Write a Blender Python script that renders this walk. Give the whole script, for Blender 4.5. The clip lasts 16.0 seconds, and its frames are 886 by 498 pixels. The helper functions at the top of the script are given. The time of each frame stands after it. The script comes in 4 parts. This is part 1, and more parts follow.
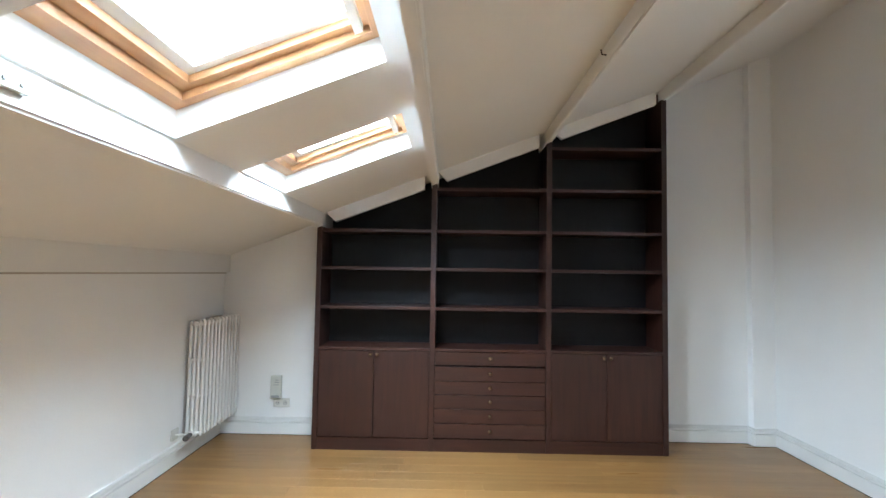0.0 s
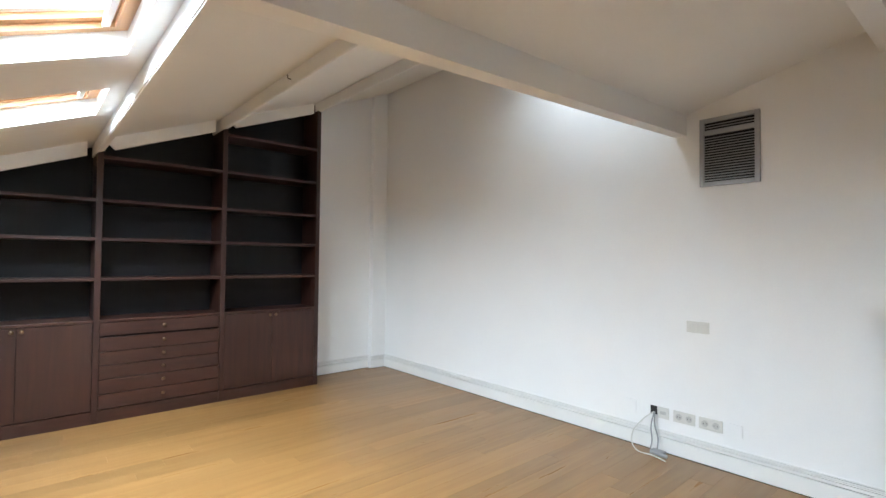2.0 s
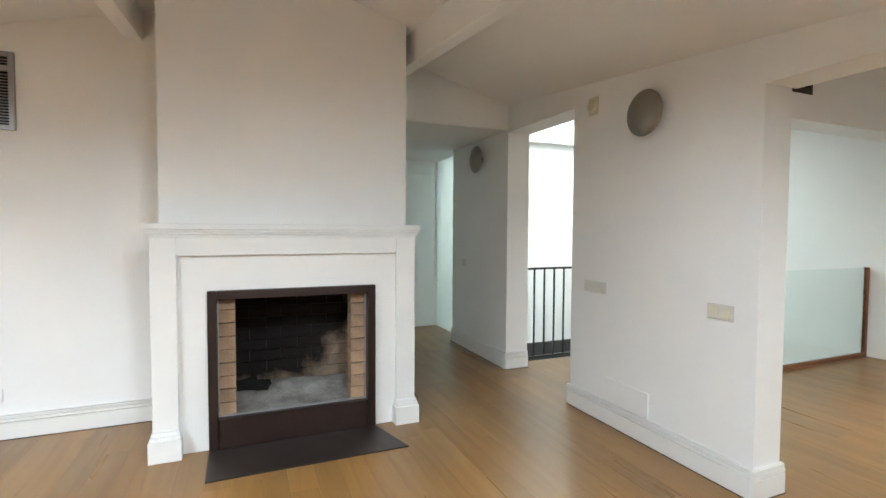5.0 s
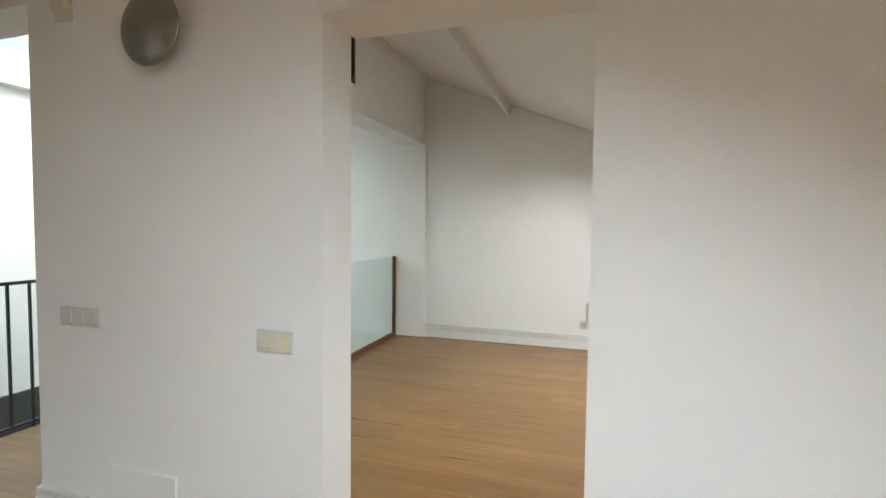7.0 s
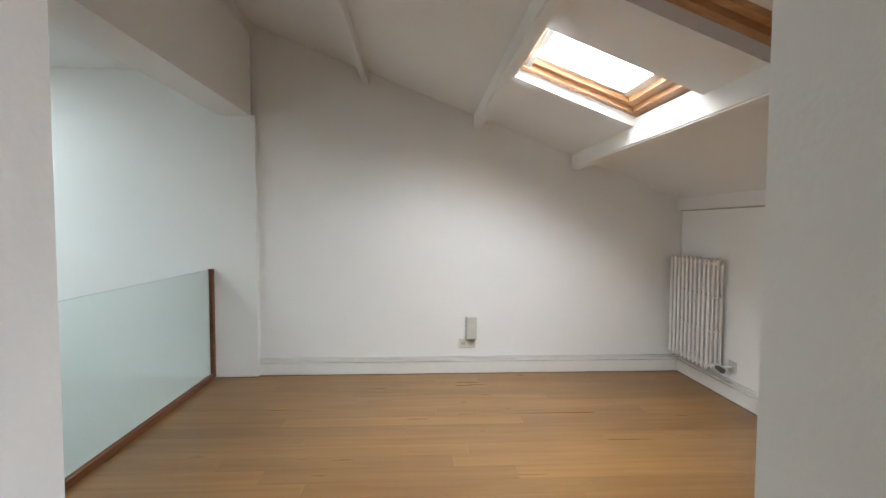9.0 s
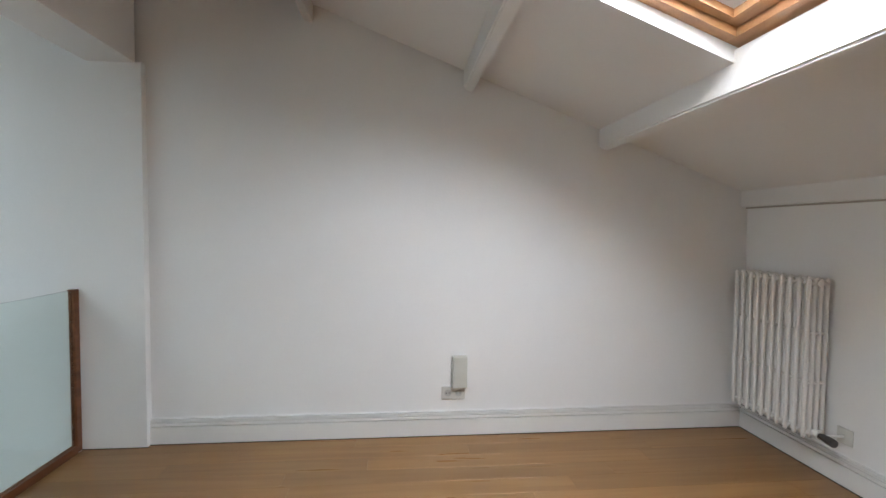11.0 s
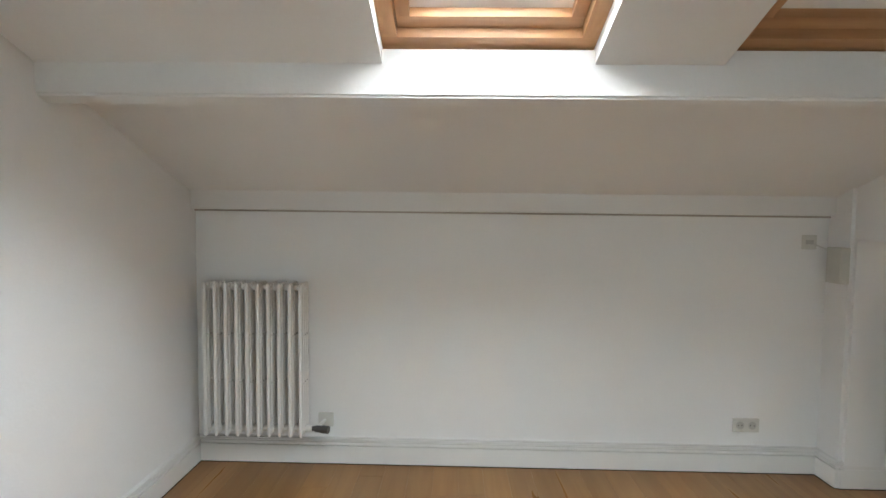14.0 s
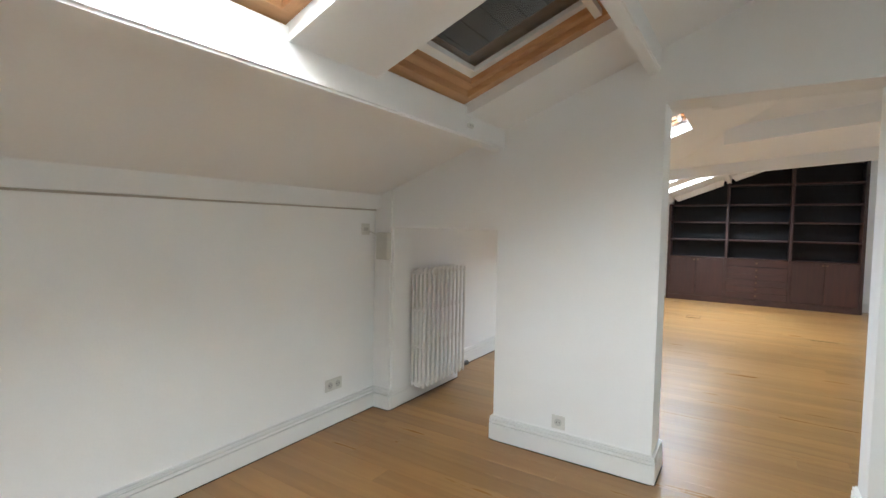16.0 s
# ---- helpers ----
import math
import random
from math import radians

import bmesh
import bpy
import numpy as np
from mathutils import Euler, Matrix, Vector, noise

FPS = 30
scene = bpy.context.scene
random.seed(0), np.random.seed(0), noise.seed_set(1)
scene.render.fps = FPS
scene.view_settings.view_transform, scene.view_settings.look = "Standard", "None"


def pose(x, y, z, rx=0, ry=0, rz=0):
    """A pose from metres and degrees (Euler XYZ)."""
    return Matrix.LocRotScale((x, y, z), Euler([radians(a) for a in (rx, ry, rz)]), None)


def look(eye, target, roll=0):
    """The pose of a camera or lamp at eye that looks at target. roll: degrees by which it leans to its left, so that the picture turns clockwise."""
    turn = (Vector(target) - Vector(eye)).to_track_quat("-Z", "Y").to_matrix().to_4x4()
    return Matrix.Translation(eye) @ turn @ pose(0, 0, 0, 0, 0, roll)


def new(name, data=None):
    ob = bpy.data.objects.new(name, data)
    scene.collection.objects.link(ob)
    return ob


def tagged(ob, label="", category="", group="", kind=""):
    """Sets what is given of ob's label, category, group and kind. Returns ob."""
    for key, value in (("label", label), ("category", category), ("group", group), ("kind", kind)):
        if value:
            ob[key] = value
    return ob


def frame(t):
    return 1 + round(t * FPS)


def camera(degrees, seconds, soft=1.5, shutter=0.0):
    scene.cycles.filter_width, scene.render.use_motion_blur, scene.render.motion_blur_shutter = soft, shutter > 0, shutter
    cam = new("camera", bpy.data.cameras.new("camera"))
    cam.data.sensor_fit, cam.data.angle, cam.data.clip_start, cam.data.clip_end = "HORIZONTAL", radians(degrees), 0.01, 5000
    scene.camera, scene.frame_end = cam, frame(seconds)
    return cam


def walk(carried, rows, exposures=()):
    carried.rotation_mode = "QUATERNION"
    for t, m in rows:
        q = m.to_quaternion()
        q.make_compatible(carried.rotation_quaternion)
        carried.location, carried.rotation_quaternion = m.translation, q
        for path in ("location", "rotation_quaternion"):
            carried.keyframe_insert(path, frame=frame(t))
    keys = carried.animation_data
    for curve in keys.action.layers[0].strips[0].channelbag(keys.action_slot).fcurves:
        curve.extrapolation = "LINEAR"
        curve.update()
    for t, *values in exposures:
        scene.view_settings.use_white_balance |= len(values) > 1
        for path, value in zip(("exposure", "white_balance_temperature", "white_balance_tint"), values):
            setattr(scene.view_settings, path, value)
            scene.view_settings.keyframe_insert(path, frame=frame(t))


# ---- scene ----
cam = camera(86.1, 16.0)
PATH = [
    (0, (0.229, 0.352, 1.537), (0.206, 2.35, 1.637), 0.9),
    (0.5, (0.079, 0.155, 1.497), (0.349, 2.134, 1.598), 1.0),
    (1, (-0.106, -0.087, 1.495), (0.429, 1.839, 1.548), 0.9),
    (1.5, (-0.265, -0.275, 1.467), (0.668, 1.493, 1.522), 0.8),
    (2, (-0.377, -0.46, 1.421), (0.948, 1.038, 1.466), 0.6),
    (2.5, (-0.465, -0.586, 1.408), (1.131, 0.62, 1.409), 0.6),
    (3, (-0.516, -0.606, 1.38), (1.302, 0.227, 1.362), 0.7),
    (3.5, (-0.575, -0.632, 1.351), (1.379, -0.212, 1.3), 0.5),
    (4, (-0.599, -0.674, 1.352), (1.399, -0.654, 1.282), 0.3),
    (4.5, (-0.592, -0.724, 1.352), (1.368, -1.113, 1.279), 0.3),
    (5, (-0.567, -0.818, 1.35), (1.274, -1.594, 1.269), 0.3),
    (5.2, (-0.549, -0.895, 1.351), (1.221, -1.822, 1.268), 0.1),
    (7.3, (0.201, -1.851, 1.347), (0.623, -3.803, 1.25), 0.7),
    (7.5, (0.279, -1.954, 1.342), (0.608, -3.924, 1.246), 0.7),
    (8, (0.489, -2.245, 1.345), (0.621, -4.238, 1.247), 0.6),
    (8.2, (0.535, -2.346, 1.355), (0.598, -4.343, 1.258), 0.4),
    (10.5, (0.55, -3.724, 1.348), (0.382, -5.715, 1.247), 0.2),
    (11, (0.456, -4.053, 1.342), (0.271, -6.042, 1.258), 0.5),
    (11.5, (0.341, -4.378, 1.422), (-0.262, -6.282, 1.317), 0.3),
    (12, (0.393, -4.648, 1.419), (-0.706, -6.316, 1.312), 0.3),
    (12.5, (0.5, -4.878, 1.422), (-0.996, -6.2, 1.306), 0.1),
    (13, (0.641, -5.12, 1.433), (-1.139, -6.027, 1.329), 0.5),
    (13.5, (0.836, -5.349, 1.467), (-1.105, -5.82, 1.359), 0.7),
    (14, (0.858, -5.571, 1.439), (-1.139, -5.612, 1.332), 0.7),
    (14.5, (0.835, -5.787, 1.43), (-1.101, -5.297, 1.326), 0.7),
    (15, (0.795, -5.986, 1.436), (-0.946, -5.008, 1.323), 0.8),
    (15.5, (0.642, -6.07, 1.409), (-0.788, -4.676, 1.3), 0.8),
    (16, (0.484, -6.16, 1.392), (-0.601, -4.483, 1.295), 1.1),
]
walk(cam, [(t, look(eye, target, roll)) for t, eye, target, roll in PATH],
     [(0, 0.40, 6150, 6), (1.5, 0.40, 6450, 8), (3, 0.68, 6600, 10), (5.2, 0.72, 6950, 10), (7.5, 0.42, 6950, 10), (8.5, 0.36, 6850, 12),
      (10.5, 0.24, 6500, 15), (12, 0.10, 6450, 12), (13.5, 0.32, 6450, 11), (14.5, 0.56, 6400, 9), (16, 0.64, 6450, 9)])

# ---- light ----
world = bpy.data.worlds.new("sky")
scene.world = world
world.use_nodes = True
wn = world.node_tree.nodes
sky = wn.new("ShaderNodeTexSky")
sky.sky_type, sky.sun_disc = "NISHITA", False
sky.sun_elevation, sky.sun_rotation = radians(50), radians(250)
world.node_tree.links.new(sky.outputs[0], wn["Background"].inputs[0])
wn["Background"].inputs[1].default_value = 0.12
sun = new("sun", bpy.data.lights.new("sun", "SUN"))
sun.data.energy, sun.data.angle, sun.data.color = 0.8, radians(14), (1, 0.96, 0.9)
sun.matrix_world = look((0, 0, 9), (2.2, 0.8, 6.2))
SKYCOL = (0.70, 0.855, 1.0)


def sky_lamp(name, m, w, h, watts, color=SKYCOL, spread=180):
    d = bpy.data.lights.new(name, "AREA")
    d.shape, d.size, d.size_y, d.energy, d.color = "RECTANGLE", w, h, watts, color
    d.spread = radians(spread)
    ob = new(name, d)
    ob.matrix_world = m
    return ob


# ---- materials ----
def mat(name, col, rough=0.5, metal=0.0, vary=0.06, scale=3.0, fine=60.0, bump=0.05, rand=0.0, island=False, spec=0.5):
    m = bpy.data.materials.new(name)
    m.use_nodes = True
    n, l = m.node_tree.nodes, m.node_tree.links
    b = n["Principled BSDF"]
    b.inputs["Roughness"].default_value, b.inputs["Metallic"].default_value = rough, metal
    b.inputs["Specular IOR Level"].default_value = spec
    tc = n.new("ShaderNodeTexCoord")
    a, c = n.new("ShaderNodeTexNoise"), n.new("ShaderNodeTexNoise")
    a.inputs["Scale"].default_value, a.inputs["Detail"].default_value = scale, 4
    c.inputs["Scale"].default_value, c.inputs["Detail"].default_value = fine, 3
    for t in (a, c):
        l.new(tc.outputs["Object"], t.inputs["Vector"])
    mix = n.new("ShaderNodeMath")
    mix.operation = "MULTIPLY_ADD"
    l.new(c.outputs["Fac"], mix.inputs[0])
    mix.inputs[1].default_value = 0.4
    l.new(a.outputs["Fac"], mix.inputs[2])
    ramp = n.new("ShaderNodeMapRange")
    l.new(mix.outputs[0], ramp.inputs["Value"])
    ramp.inputs["From Min"].default_value, ramp.inputs["From Max"].default_value = 0.4, 1.0
    ramp.inputs["To Min"].default_value, ramp.inputs["To Max"].default_value = 1 - vary, 1 + vary
    out = ramp.outputs[0]
    if rand:
        src = n.new("ShaderNodeNewGeometry").outputs["Random Per Island"] if island else n.new("ShaderNodeObjectInfo").outputs["Random"]
        r = n.new("ShaderNodeMapRange")
        l.new(src, r.inputs["Value"])
        r.inputs["To Min"].default_value, r.inputs["To Max"].default_value = 1 - rand, 1 + rand
        mu = n.new("ShaderNodeMath")
        mu.operation = "MULTIPLY"
        l.new(out, mu.inputs[0])
        l.new(r.outputs[0], mu.inputs[1])
        out = mu.outputs[0]
    sc = n.new("ShaderNodeVectorMath")
    sc.operation = "SCALE"
    sc.inputs[0].default_value = col
    l.new(out, sc.inputs["Scale"])
    l.new(sc.outputs[0], b.inputs["Base Color"])
    bp = n.new("ShaderNodeBump")
    bp.inputs["Strength"].default_value, bp.inputs["Distance"].default_value = bump, 0.01
    l.new(c.outputs["Fac"], bp.inputs["Height"])
    l.new(bp.outputs[0], b.inputs["Normal"])
    return m


def wood(name, dark, light, axis, rough=0.35, rand=0.0, island=False, grain=18.0, bump=0.04):
    """Timber with the grain stretched along one axis (0, 1 or 2), in object space."""
    m = bpy.data.materials.new(name)
    m.use_nodes = True
    n, l = m.node_tree.nodes, m.node_tree.links
    b = n["Principled BSDF"]
    tc, mp = n.new("ShaderNodeTexCoord"), n.new("ShaderNodeMapping")
    s = [grain] * 3
    s[axis] = grain * 0.07
    mp.inputs["Scale"].default_value = s
    src = (n.new("ShaderNodeNewGeometry").outputs["Random Per Island"] if island else n.new("ShaderNodeObjectInfo").outputs["Random"])
    off = n.new("ShaderNodeVectorMath")
    off.operation = "SCALE"
    off.inputs[0].default_value = (7.0, 13.0, 5.0)
    l.new(src, off.inputs["Scale"])
    add = n.new("ShaderNodeVectorMath")
    l.new(tc.outputs["Object"], add.inputs[0])
    l.new(off.outputs[0], add.inputs[1])
    l.new(add.outputs[0], mp.inputs["Vector"])
    g, big = n.new("ShaderNodeTexNoise"), n.new("ShaderNodeTexNoise")
    g.inputs["Scale"].default_value, g.inputs["Detail"].default_value, g.inputs["Distortion"].default_value = 1.0, 6, 0.6
    big.inputs["Scale"].default_value, big.inputs["Detail"].default_value = 1.3, 2
    l.new(mp.outputs[0], g.inputs["Vector"])
    l.new(tc.outputs["Object"], big.inputs["Vector"])
    cr = n.new("ShaderNodeValToRGB")
    cr.color_ramp.elements[0].position, cr.color_ramp.elements[1].position = 0.3, 0.72
    cr.color_ramp.elements[0].color, cr.color_ramp.elements[1].color = (*dark, 1), (*light, 1)
    l.new(g.outputs["Fac"], cr.inputs[0])
    f = n.new("ShaderNodeMapRange")
    l.new(big.outputs["Fac"], f.inputs["Value"])
    f.inputs["To Min"].default_value, f.inputs["To Max"].default_value = 0.85, 1.15
    r = n.new("ShaderNodeMapRange")
    l.new(src, r.inputs["Value"])
    r.inputs["To Min"].default_value, r.inputs["To Max"].default_value = 1 - rand, 1 + rand
    mu = n.new("ShaderNodeMath")
    mu.operation = "MULTIPLY"
    l.new(f.outputs[0], mu.inputs[0])
    l.new(r.outputs[0], mu.inputs[1])
    sc = n.new("ShaderNodeVectorMath")
    sc.operation = "SCALE"
    l.new(cr.outputs[0], sc.inputs[0])
    l.new(mu.outputs[0], sc.inputs["Scale"])
    l.new(sc.outputs[0], b.inputs["Base Color"])
    rr = n.new("ShaderNodeMapRange")
    l.new(g.outputs["Fac"], rr.inputs["Value"])
    rr.inputs["To Min"].default_value, rr.inputs["To Max"].default_value = rough + 0.08, rough - 0.06
    l.new(rr.outputs[0], b.inputs["Roughness"])
    bp = n.new("ShaderNodeBump")
    bp.inputs["Strength"].default_value, bp.inputs["Distance"].default_value = bump, 0.01
    l.new(g.outputs["Fac"], bp.inputs["Height"])
    l.new(bp.outputs[0], b.inputs["Normal"])
    return m


def glass(name, col, rough=0.0, frosted=False):
    m = bpy.data.materials.new(name)
    m.use_nodes = True
    b = m.node_tree.nodes["Principled BSDF"]
    b.inputs["Base Color"].default_value = (*col, 1)
    b.inputs["Transmission Weight"].default_value = 1.0
    b.inputs["Roughness"].default_value = rough
    b.inputs["IOR"].default_value = 1.45
    return m


WALL = mat("white_wall_paint", (0.86, 0.852, 0.84), 0.75, vary=0.025, scale=1.2, fine=90, bump=0.08, spec=0.25)
CEIL = mat("white_ceiling_paint", (0.83, 0.82, 0.805), 0.8, vary=0.03, scale=1.0, fine=70, bump=0.08, spec=0.2)
TRIM = mat("white_satin_paint", (0.82, 0.81, 0.79), 0.38, vary=0.02, scale=4, bump=0.02)
ENAMEL = mat("white_enamel", (0.82, 0.80, 0.76), 0.3, vary=0.02, scale=8, bump=0.0)
PLASTIC = mat("white_plastic", (0.66, 0.645, 0.60), 0.4, vary=0.03, scale=20, bump=0.01)
BOXGREY = mat("grey_green_plastic", (0.62, 0.61, 0.55), 0.45, vary=0.03, scale=20, bump=0.01)
IVORY = mat("ivory_plastic", (0.70, 0.65, 0.52), 0.4, vary=0.04, scale=20, bump=0.01)
OAK = wood("oak_floor", (0.204, 0.097, 0.030), (0.262, 0.137, 0.047), 0, 0.29, 0.16, False, 16, 0.015)
OAK2 = wood("oak_floor_far", (0.204, 0.097, 0.030), (0.262, 0.137, 0.047), 0, 0.29, 0.16, True, 16, 0.015)
WENGE_V = wood("dark_stained_wood", (0.021, 0.0058, 0.0033), (0.040, 0.0112, 0.0062), 2, 0.44, 0.10, False, 26)
WENGE_H = wood("dark_stained_wood_level", (0.024, 0.0068, 0.0040), (0.046, 0.0135, 0.0076), 0, 0.42, 0.10, False, 26)
BLACKBACK = mat("black_brown_panel", (0.0055, 0.0042, 0.0048), 0.5, vary=0.15, scale=3, fine=40, spec=0.25)
PINE_Y = wood("varnished_pine", (0.42, 0.205, 0.085), (0.60, 0.34, 0.16), 1, 0.35, 0.08, False, 22)
PINE_X = wood("varnished_pine_rake", (0.42, 0.205, 0.085), (0.60, 0.34, 0.16), 0, 0.35, 0.08, False, 22)
IRON = mat("dark_brown_iron", (0.026, 0.0125, 0.0095), 0.42, metal=0.3, vary=0.2, scale=6, fine=120, bump=0.06)
SLATE = mat("dark_hearth_plate", (0.022, 0.015, 0.013), 0.45, vary=0.2, scale=5, fine=80)
BLACKRAIL = mat("black_painted_steel", (0.02, 0.021, 0.024), 0.4, vary=0.1, scale=10)
STEEL = mat("brushed_steel", (0.31, 0.285, 0.255), 0.33, metal=1.0, vary=0.08, scale=6, fine=150)
GREYAL = mat("grey_aluminium", (0.36, 0.36, 0.37), 0.4, metal=0.6, vary=0.05, scale=8)
DARK = mat("unlit_black", (0.008, 0.008, 0.008), 0.9, vary=0.1)
BRICK = mat("fire_brick", (0.34, 0.22, 0.14), 0.85, vary=0.25, scale=9, fine=60, bump=0.3, rand=0.22)
MORTAR = mat("sooty_mortar", (0.05, 0.042, 0.036), 0.95, vary=0.25, scale=6, fine=50, bump=0.3)
ASH = mat("ash_grey", (0.27, 0.25, 0.23), 0.95, vary=0.55, scale=7, fine=60, bump=0.4)
CHAR = mat("charred_wood", (0.010, 0.009, 0.008), 0.95, vary=0.3, scale=12, bump=0.5)
BRONZE = mat("bronze_knob_metal", (0.20, 0.14, 0.09), 0.35, metal=0.9, vary=0.1, scale=30)
CHERRY = wood("reddish_rail_wood", (0.11, 0.035, 0.013), (0.24, 0.085, 0.03), 1, 0.35, 0.06, False, 24)
VALVE = mat("chrome_dark_valve", (0.12, 0.115, 0.11), 0.3, metal=0.7, vary=0.2, scale=20)
BLACKP = mat("black_plastic", (0.015, 0.015, 0.016), 0.45, vary=0.1, scale=20)
GREYP = mat("grey_cable_plastic", (0.30, 0.30, 0.30), 0.5, vary=0.1, scale=20)
UNDER = mat("brown_subfloor", (0.13, 0.066, 0.024), 0.8, vary=0.1)
CORNICE_SHADE = mat("beige_cornice_shade", (0.46, 0.41, 0.36), 0.7, vary=0.05)
WELL = mat("shaded_white_plastic", (0.5, 0.49, 0.46), 0.5, vary=0.03, scale=20)
SHUTTER = mat("dark_roller_shutter", (0.018, 0.021, 0.024), 0.5, vary=0.3, scale=3, fine=30)
DKGREY = mat("dark_grey_stringer", (0.06, 0.058, 0.055), 0.6, vary=0.1, scale=4)
GLASS = glass("clear_glass", (0.97, 1, 0.99))
GREENGLASS = glass("green_tinted_glass", (0.91, 0.975, 0.955), 0.12)
FROST = glass("frosted_glass", (0.87, 1.0, 0.985), 0.5)


def soot_mat():
    m = mat("sooted_fire_brick", (0.27, 0.19, 0.135), 0.95, vary=0.25, scale=6, fine=50, bump=0.4, rand=0.15)
    n, l = m.node_tree.nodes, m.node_tree.links
    b = n["Principled BSDF"]
    base = b.inputs["Base Color"].links[0].from_socket
    geo, no = n.new("ShaderNodeNewGeometry"), n.new("ShaderNodeTexNoise")
    no.inputs["Scale"].default_value, no.inputs["Detail"].default_value = 5.0, 5
    l.new(geo.outputs["Position"], no.inputs["Vector"])
    d = n.new("ShaderNodeVectorMath")
    d.operation = "DISTANCE"
    l.new(geo.outputs["Position"], d.inputs[0])
    d.inputs[1].default_value = (3.15, -0.95, 0.85)
    s = n.new("ShaderNodeMath")
    s.operation = "MULTIPLY_ADD"
    l.new(no.outputs["Fac"], s.inputs[0])
    s.inputs[1].default_value = 0.5
    l.new(d.outputs["Value"], s.inputs[2])
    r = n.new("ShaderNodeMapRange")
    l.new(s.outputs[0], r.inputs["Value"])
    r.inputs["From Min"].default_value, r.inputs["From Max"].default_value = 0.86, 0.99
    r.inputs["To Min"].default_value, r.inputs["To Max"].default_value = 0.03, 1.0
    k = n.new("ShaderNodeVectorMath")
    k.operation = "SCALE"
    l.new(base, k.inputs[0])
    l.new(r.outputs[0], k.inputs["Scale"])
    l.new(k.outputs[0], b.inputs["Base Color"])
    return m


SOOT = soot_mat()


# ---- mesh helpers ----
def hexa(bm, c):
    """Six faces on eight corners: four below, counter-clockwise, and four above."""
    v = [bm.verts.new(p) for p in c]
    for f in ((3, 2, 1, 0), (4, 5, 6, 7), (0, 1, 5, 4), (1, 2, 6, 5), (2, 3, 7, 6), (3, 0, 4, 7)):
        bm.faces.new([v[i] for i in f])
    return v


def box(bm, x0, x1, y0, y1, z0, z1, bev=0.0):
    b2 = bmesh.new() if bev else bm
    hexa(b2, [(x0, y0, z0), (x1, y0, z0), (x1, y1, z0), (x0, y1, z0), (x0, y0, z1), (x1, y0, z1), (x1, y1, z1), (x0, y1, z1)])
    if bev:
        bmesh.ops.bevel(b2, geom=b2.edges[:], offset=bev, segments=2, affect="EDGES", profile=0.5)
        me = bpy.data.meshes.new("tmp")
        b2.to_mesh(me)
        b2.free()
        bm.from_mesh(me)
        bpy.data.meshes.remove(me)


def rake(bm, x0, x1, y0, y1, zb, zt):
    """A block whose underside and top are functions of (x, y)."""
    p = [(x0, y0), (x1, y0), (x1, y1), (x0, y1)]
    hexa(bm, [(x, y, zb(x, y)) for x, y in p] + [(x, y, zt(x, y)) for x, y in p])


def slab(bm, pts, zb, thick):
    lo = [bm.verts.new((x, y, zb(x, y))) for x, y in pts]
    hi = [bm.verts.new((x, y, zb(x, y) + thick)) for x, y in pts]
    bm.faces.new(lo[::-1]), bm.faces.new(hi)
    for i in range(len(pts)):
        j = (i + 1) % len(pts)
        bm.faces.new((lo[i], lo[j], hi[j], hi[i]))


def tube(bm, p, q, r, seg=12, r2=None):
    p, q = Vector(p), Vector(q)
    d = q - p
    m = Matrix.Translation((p + q) / 2) @ d.to_track_quat("Z", "Y").to_matrix().to_4x4()
    bmesh.ops.create_cone(bm, cap_ends=True, segments=seg, radius1=r, radius2=r if r2 is None else r2, depth=d.length, matrix=m)


def lathe(bm, prof, seg, m):
    """Profile (radius, height) turned about z, placed by m."""
    rings = [[bm.verts.new(m @ Vector((r * math.cos(2 * math.pi * i / seg), r * math.sin(2 * math.pi * i / seg), h))) for i in range(seg)] for r, h in prof]
    for a, b in zip(rings, rings[1:]):
        for i in range(seg):
            j = (i + 1) % seg
            bm.faces.new((a[i], a[j], b[j], b[i]))
    bm.faces.new(rings[0][::-1]), bm.faces.new(rings[-1])


def part(name, bm, material, parent=None, label="", smooth=False):
    me = bpy.data.meshes.new(name)
    bmesh.ops.recalc_face_normals(bm, faces=bm.faces[:])
    bm.to_mesh(me)
    bm.free()
    me.materials.append(material)
    if smooth:
        for p in me.polygons:
            p.use_smooth = True
    ob = new(name, me)
    if parent:
        ob.parent = parent
        m = parent.matrix_basis if parent.parent is None else parent.parent.matrix_basis @ parent.matrix_parent_inverse @ parent.matrix_basis
        ob.matrix_parent_inverse = m.inverted()
    if label:
        tagged(ob, label)
    return ob


def boxpart(name, dims, material, parent=None, label="", bev=0.0):
    bm = bmesh.new()
    box(bm, *dims, bev)
    return part(name, bm, material, parent, label)


def thing(name, at, label, category, group="", kind=""):
    ob = new(name)
    ob.location = at
    ob.empty_display_size = 0.1
    return tagged(ob, label, category, group, kind)


def structure(name, bm, material, label, category):
    return tagged(part(name, bm, material), label, category, kind="structure")


# ---- the shell ----
S = 0.385
roof1 = lambda x, y: 2.39 + S * x
roof2 = lambda x, y: 2.33 + S * x
gable = lambda x, y: 2.74 - 0.27 * abs(y + 1.13) + 0.10 * x
KNEE, NORTH, EAST, SOUTH = -1.906, 4.877, 3.258, -7.085
DIV_N, DIV_S = -3.16, -3.398
DOOR_W, DOOR_E, DIV_SE = 0.080, 0.975, -3.365
TH = 0.22

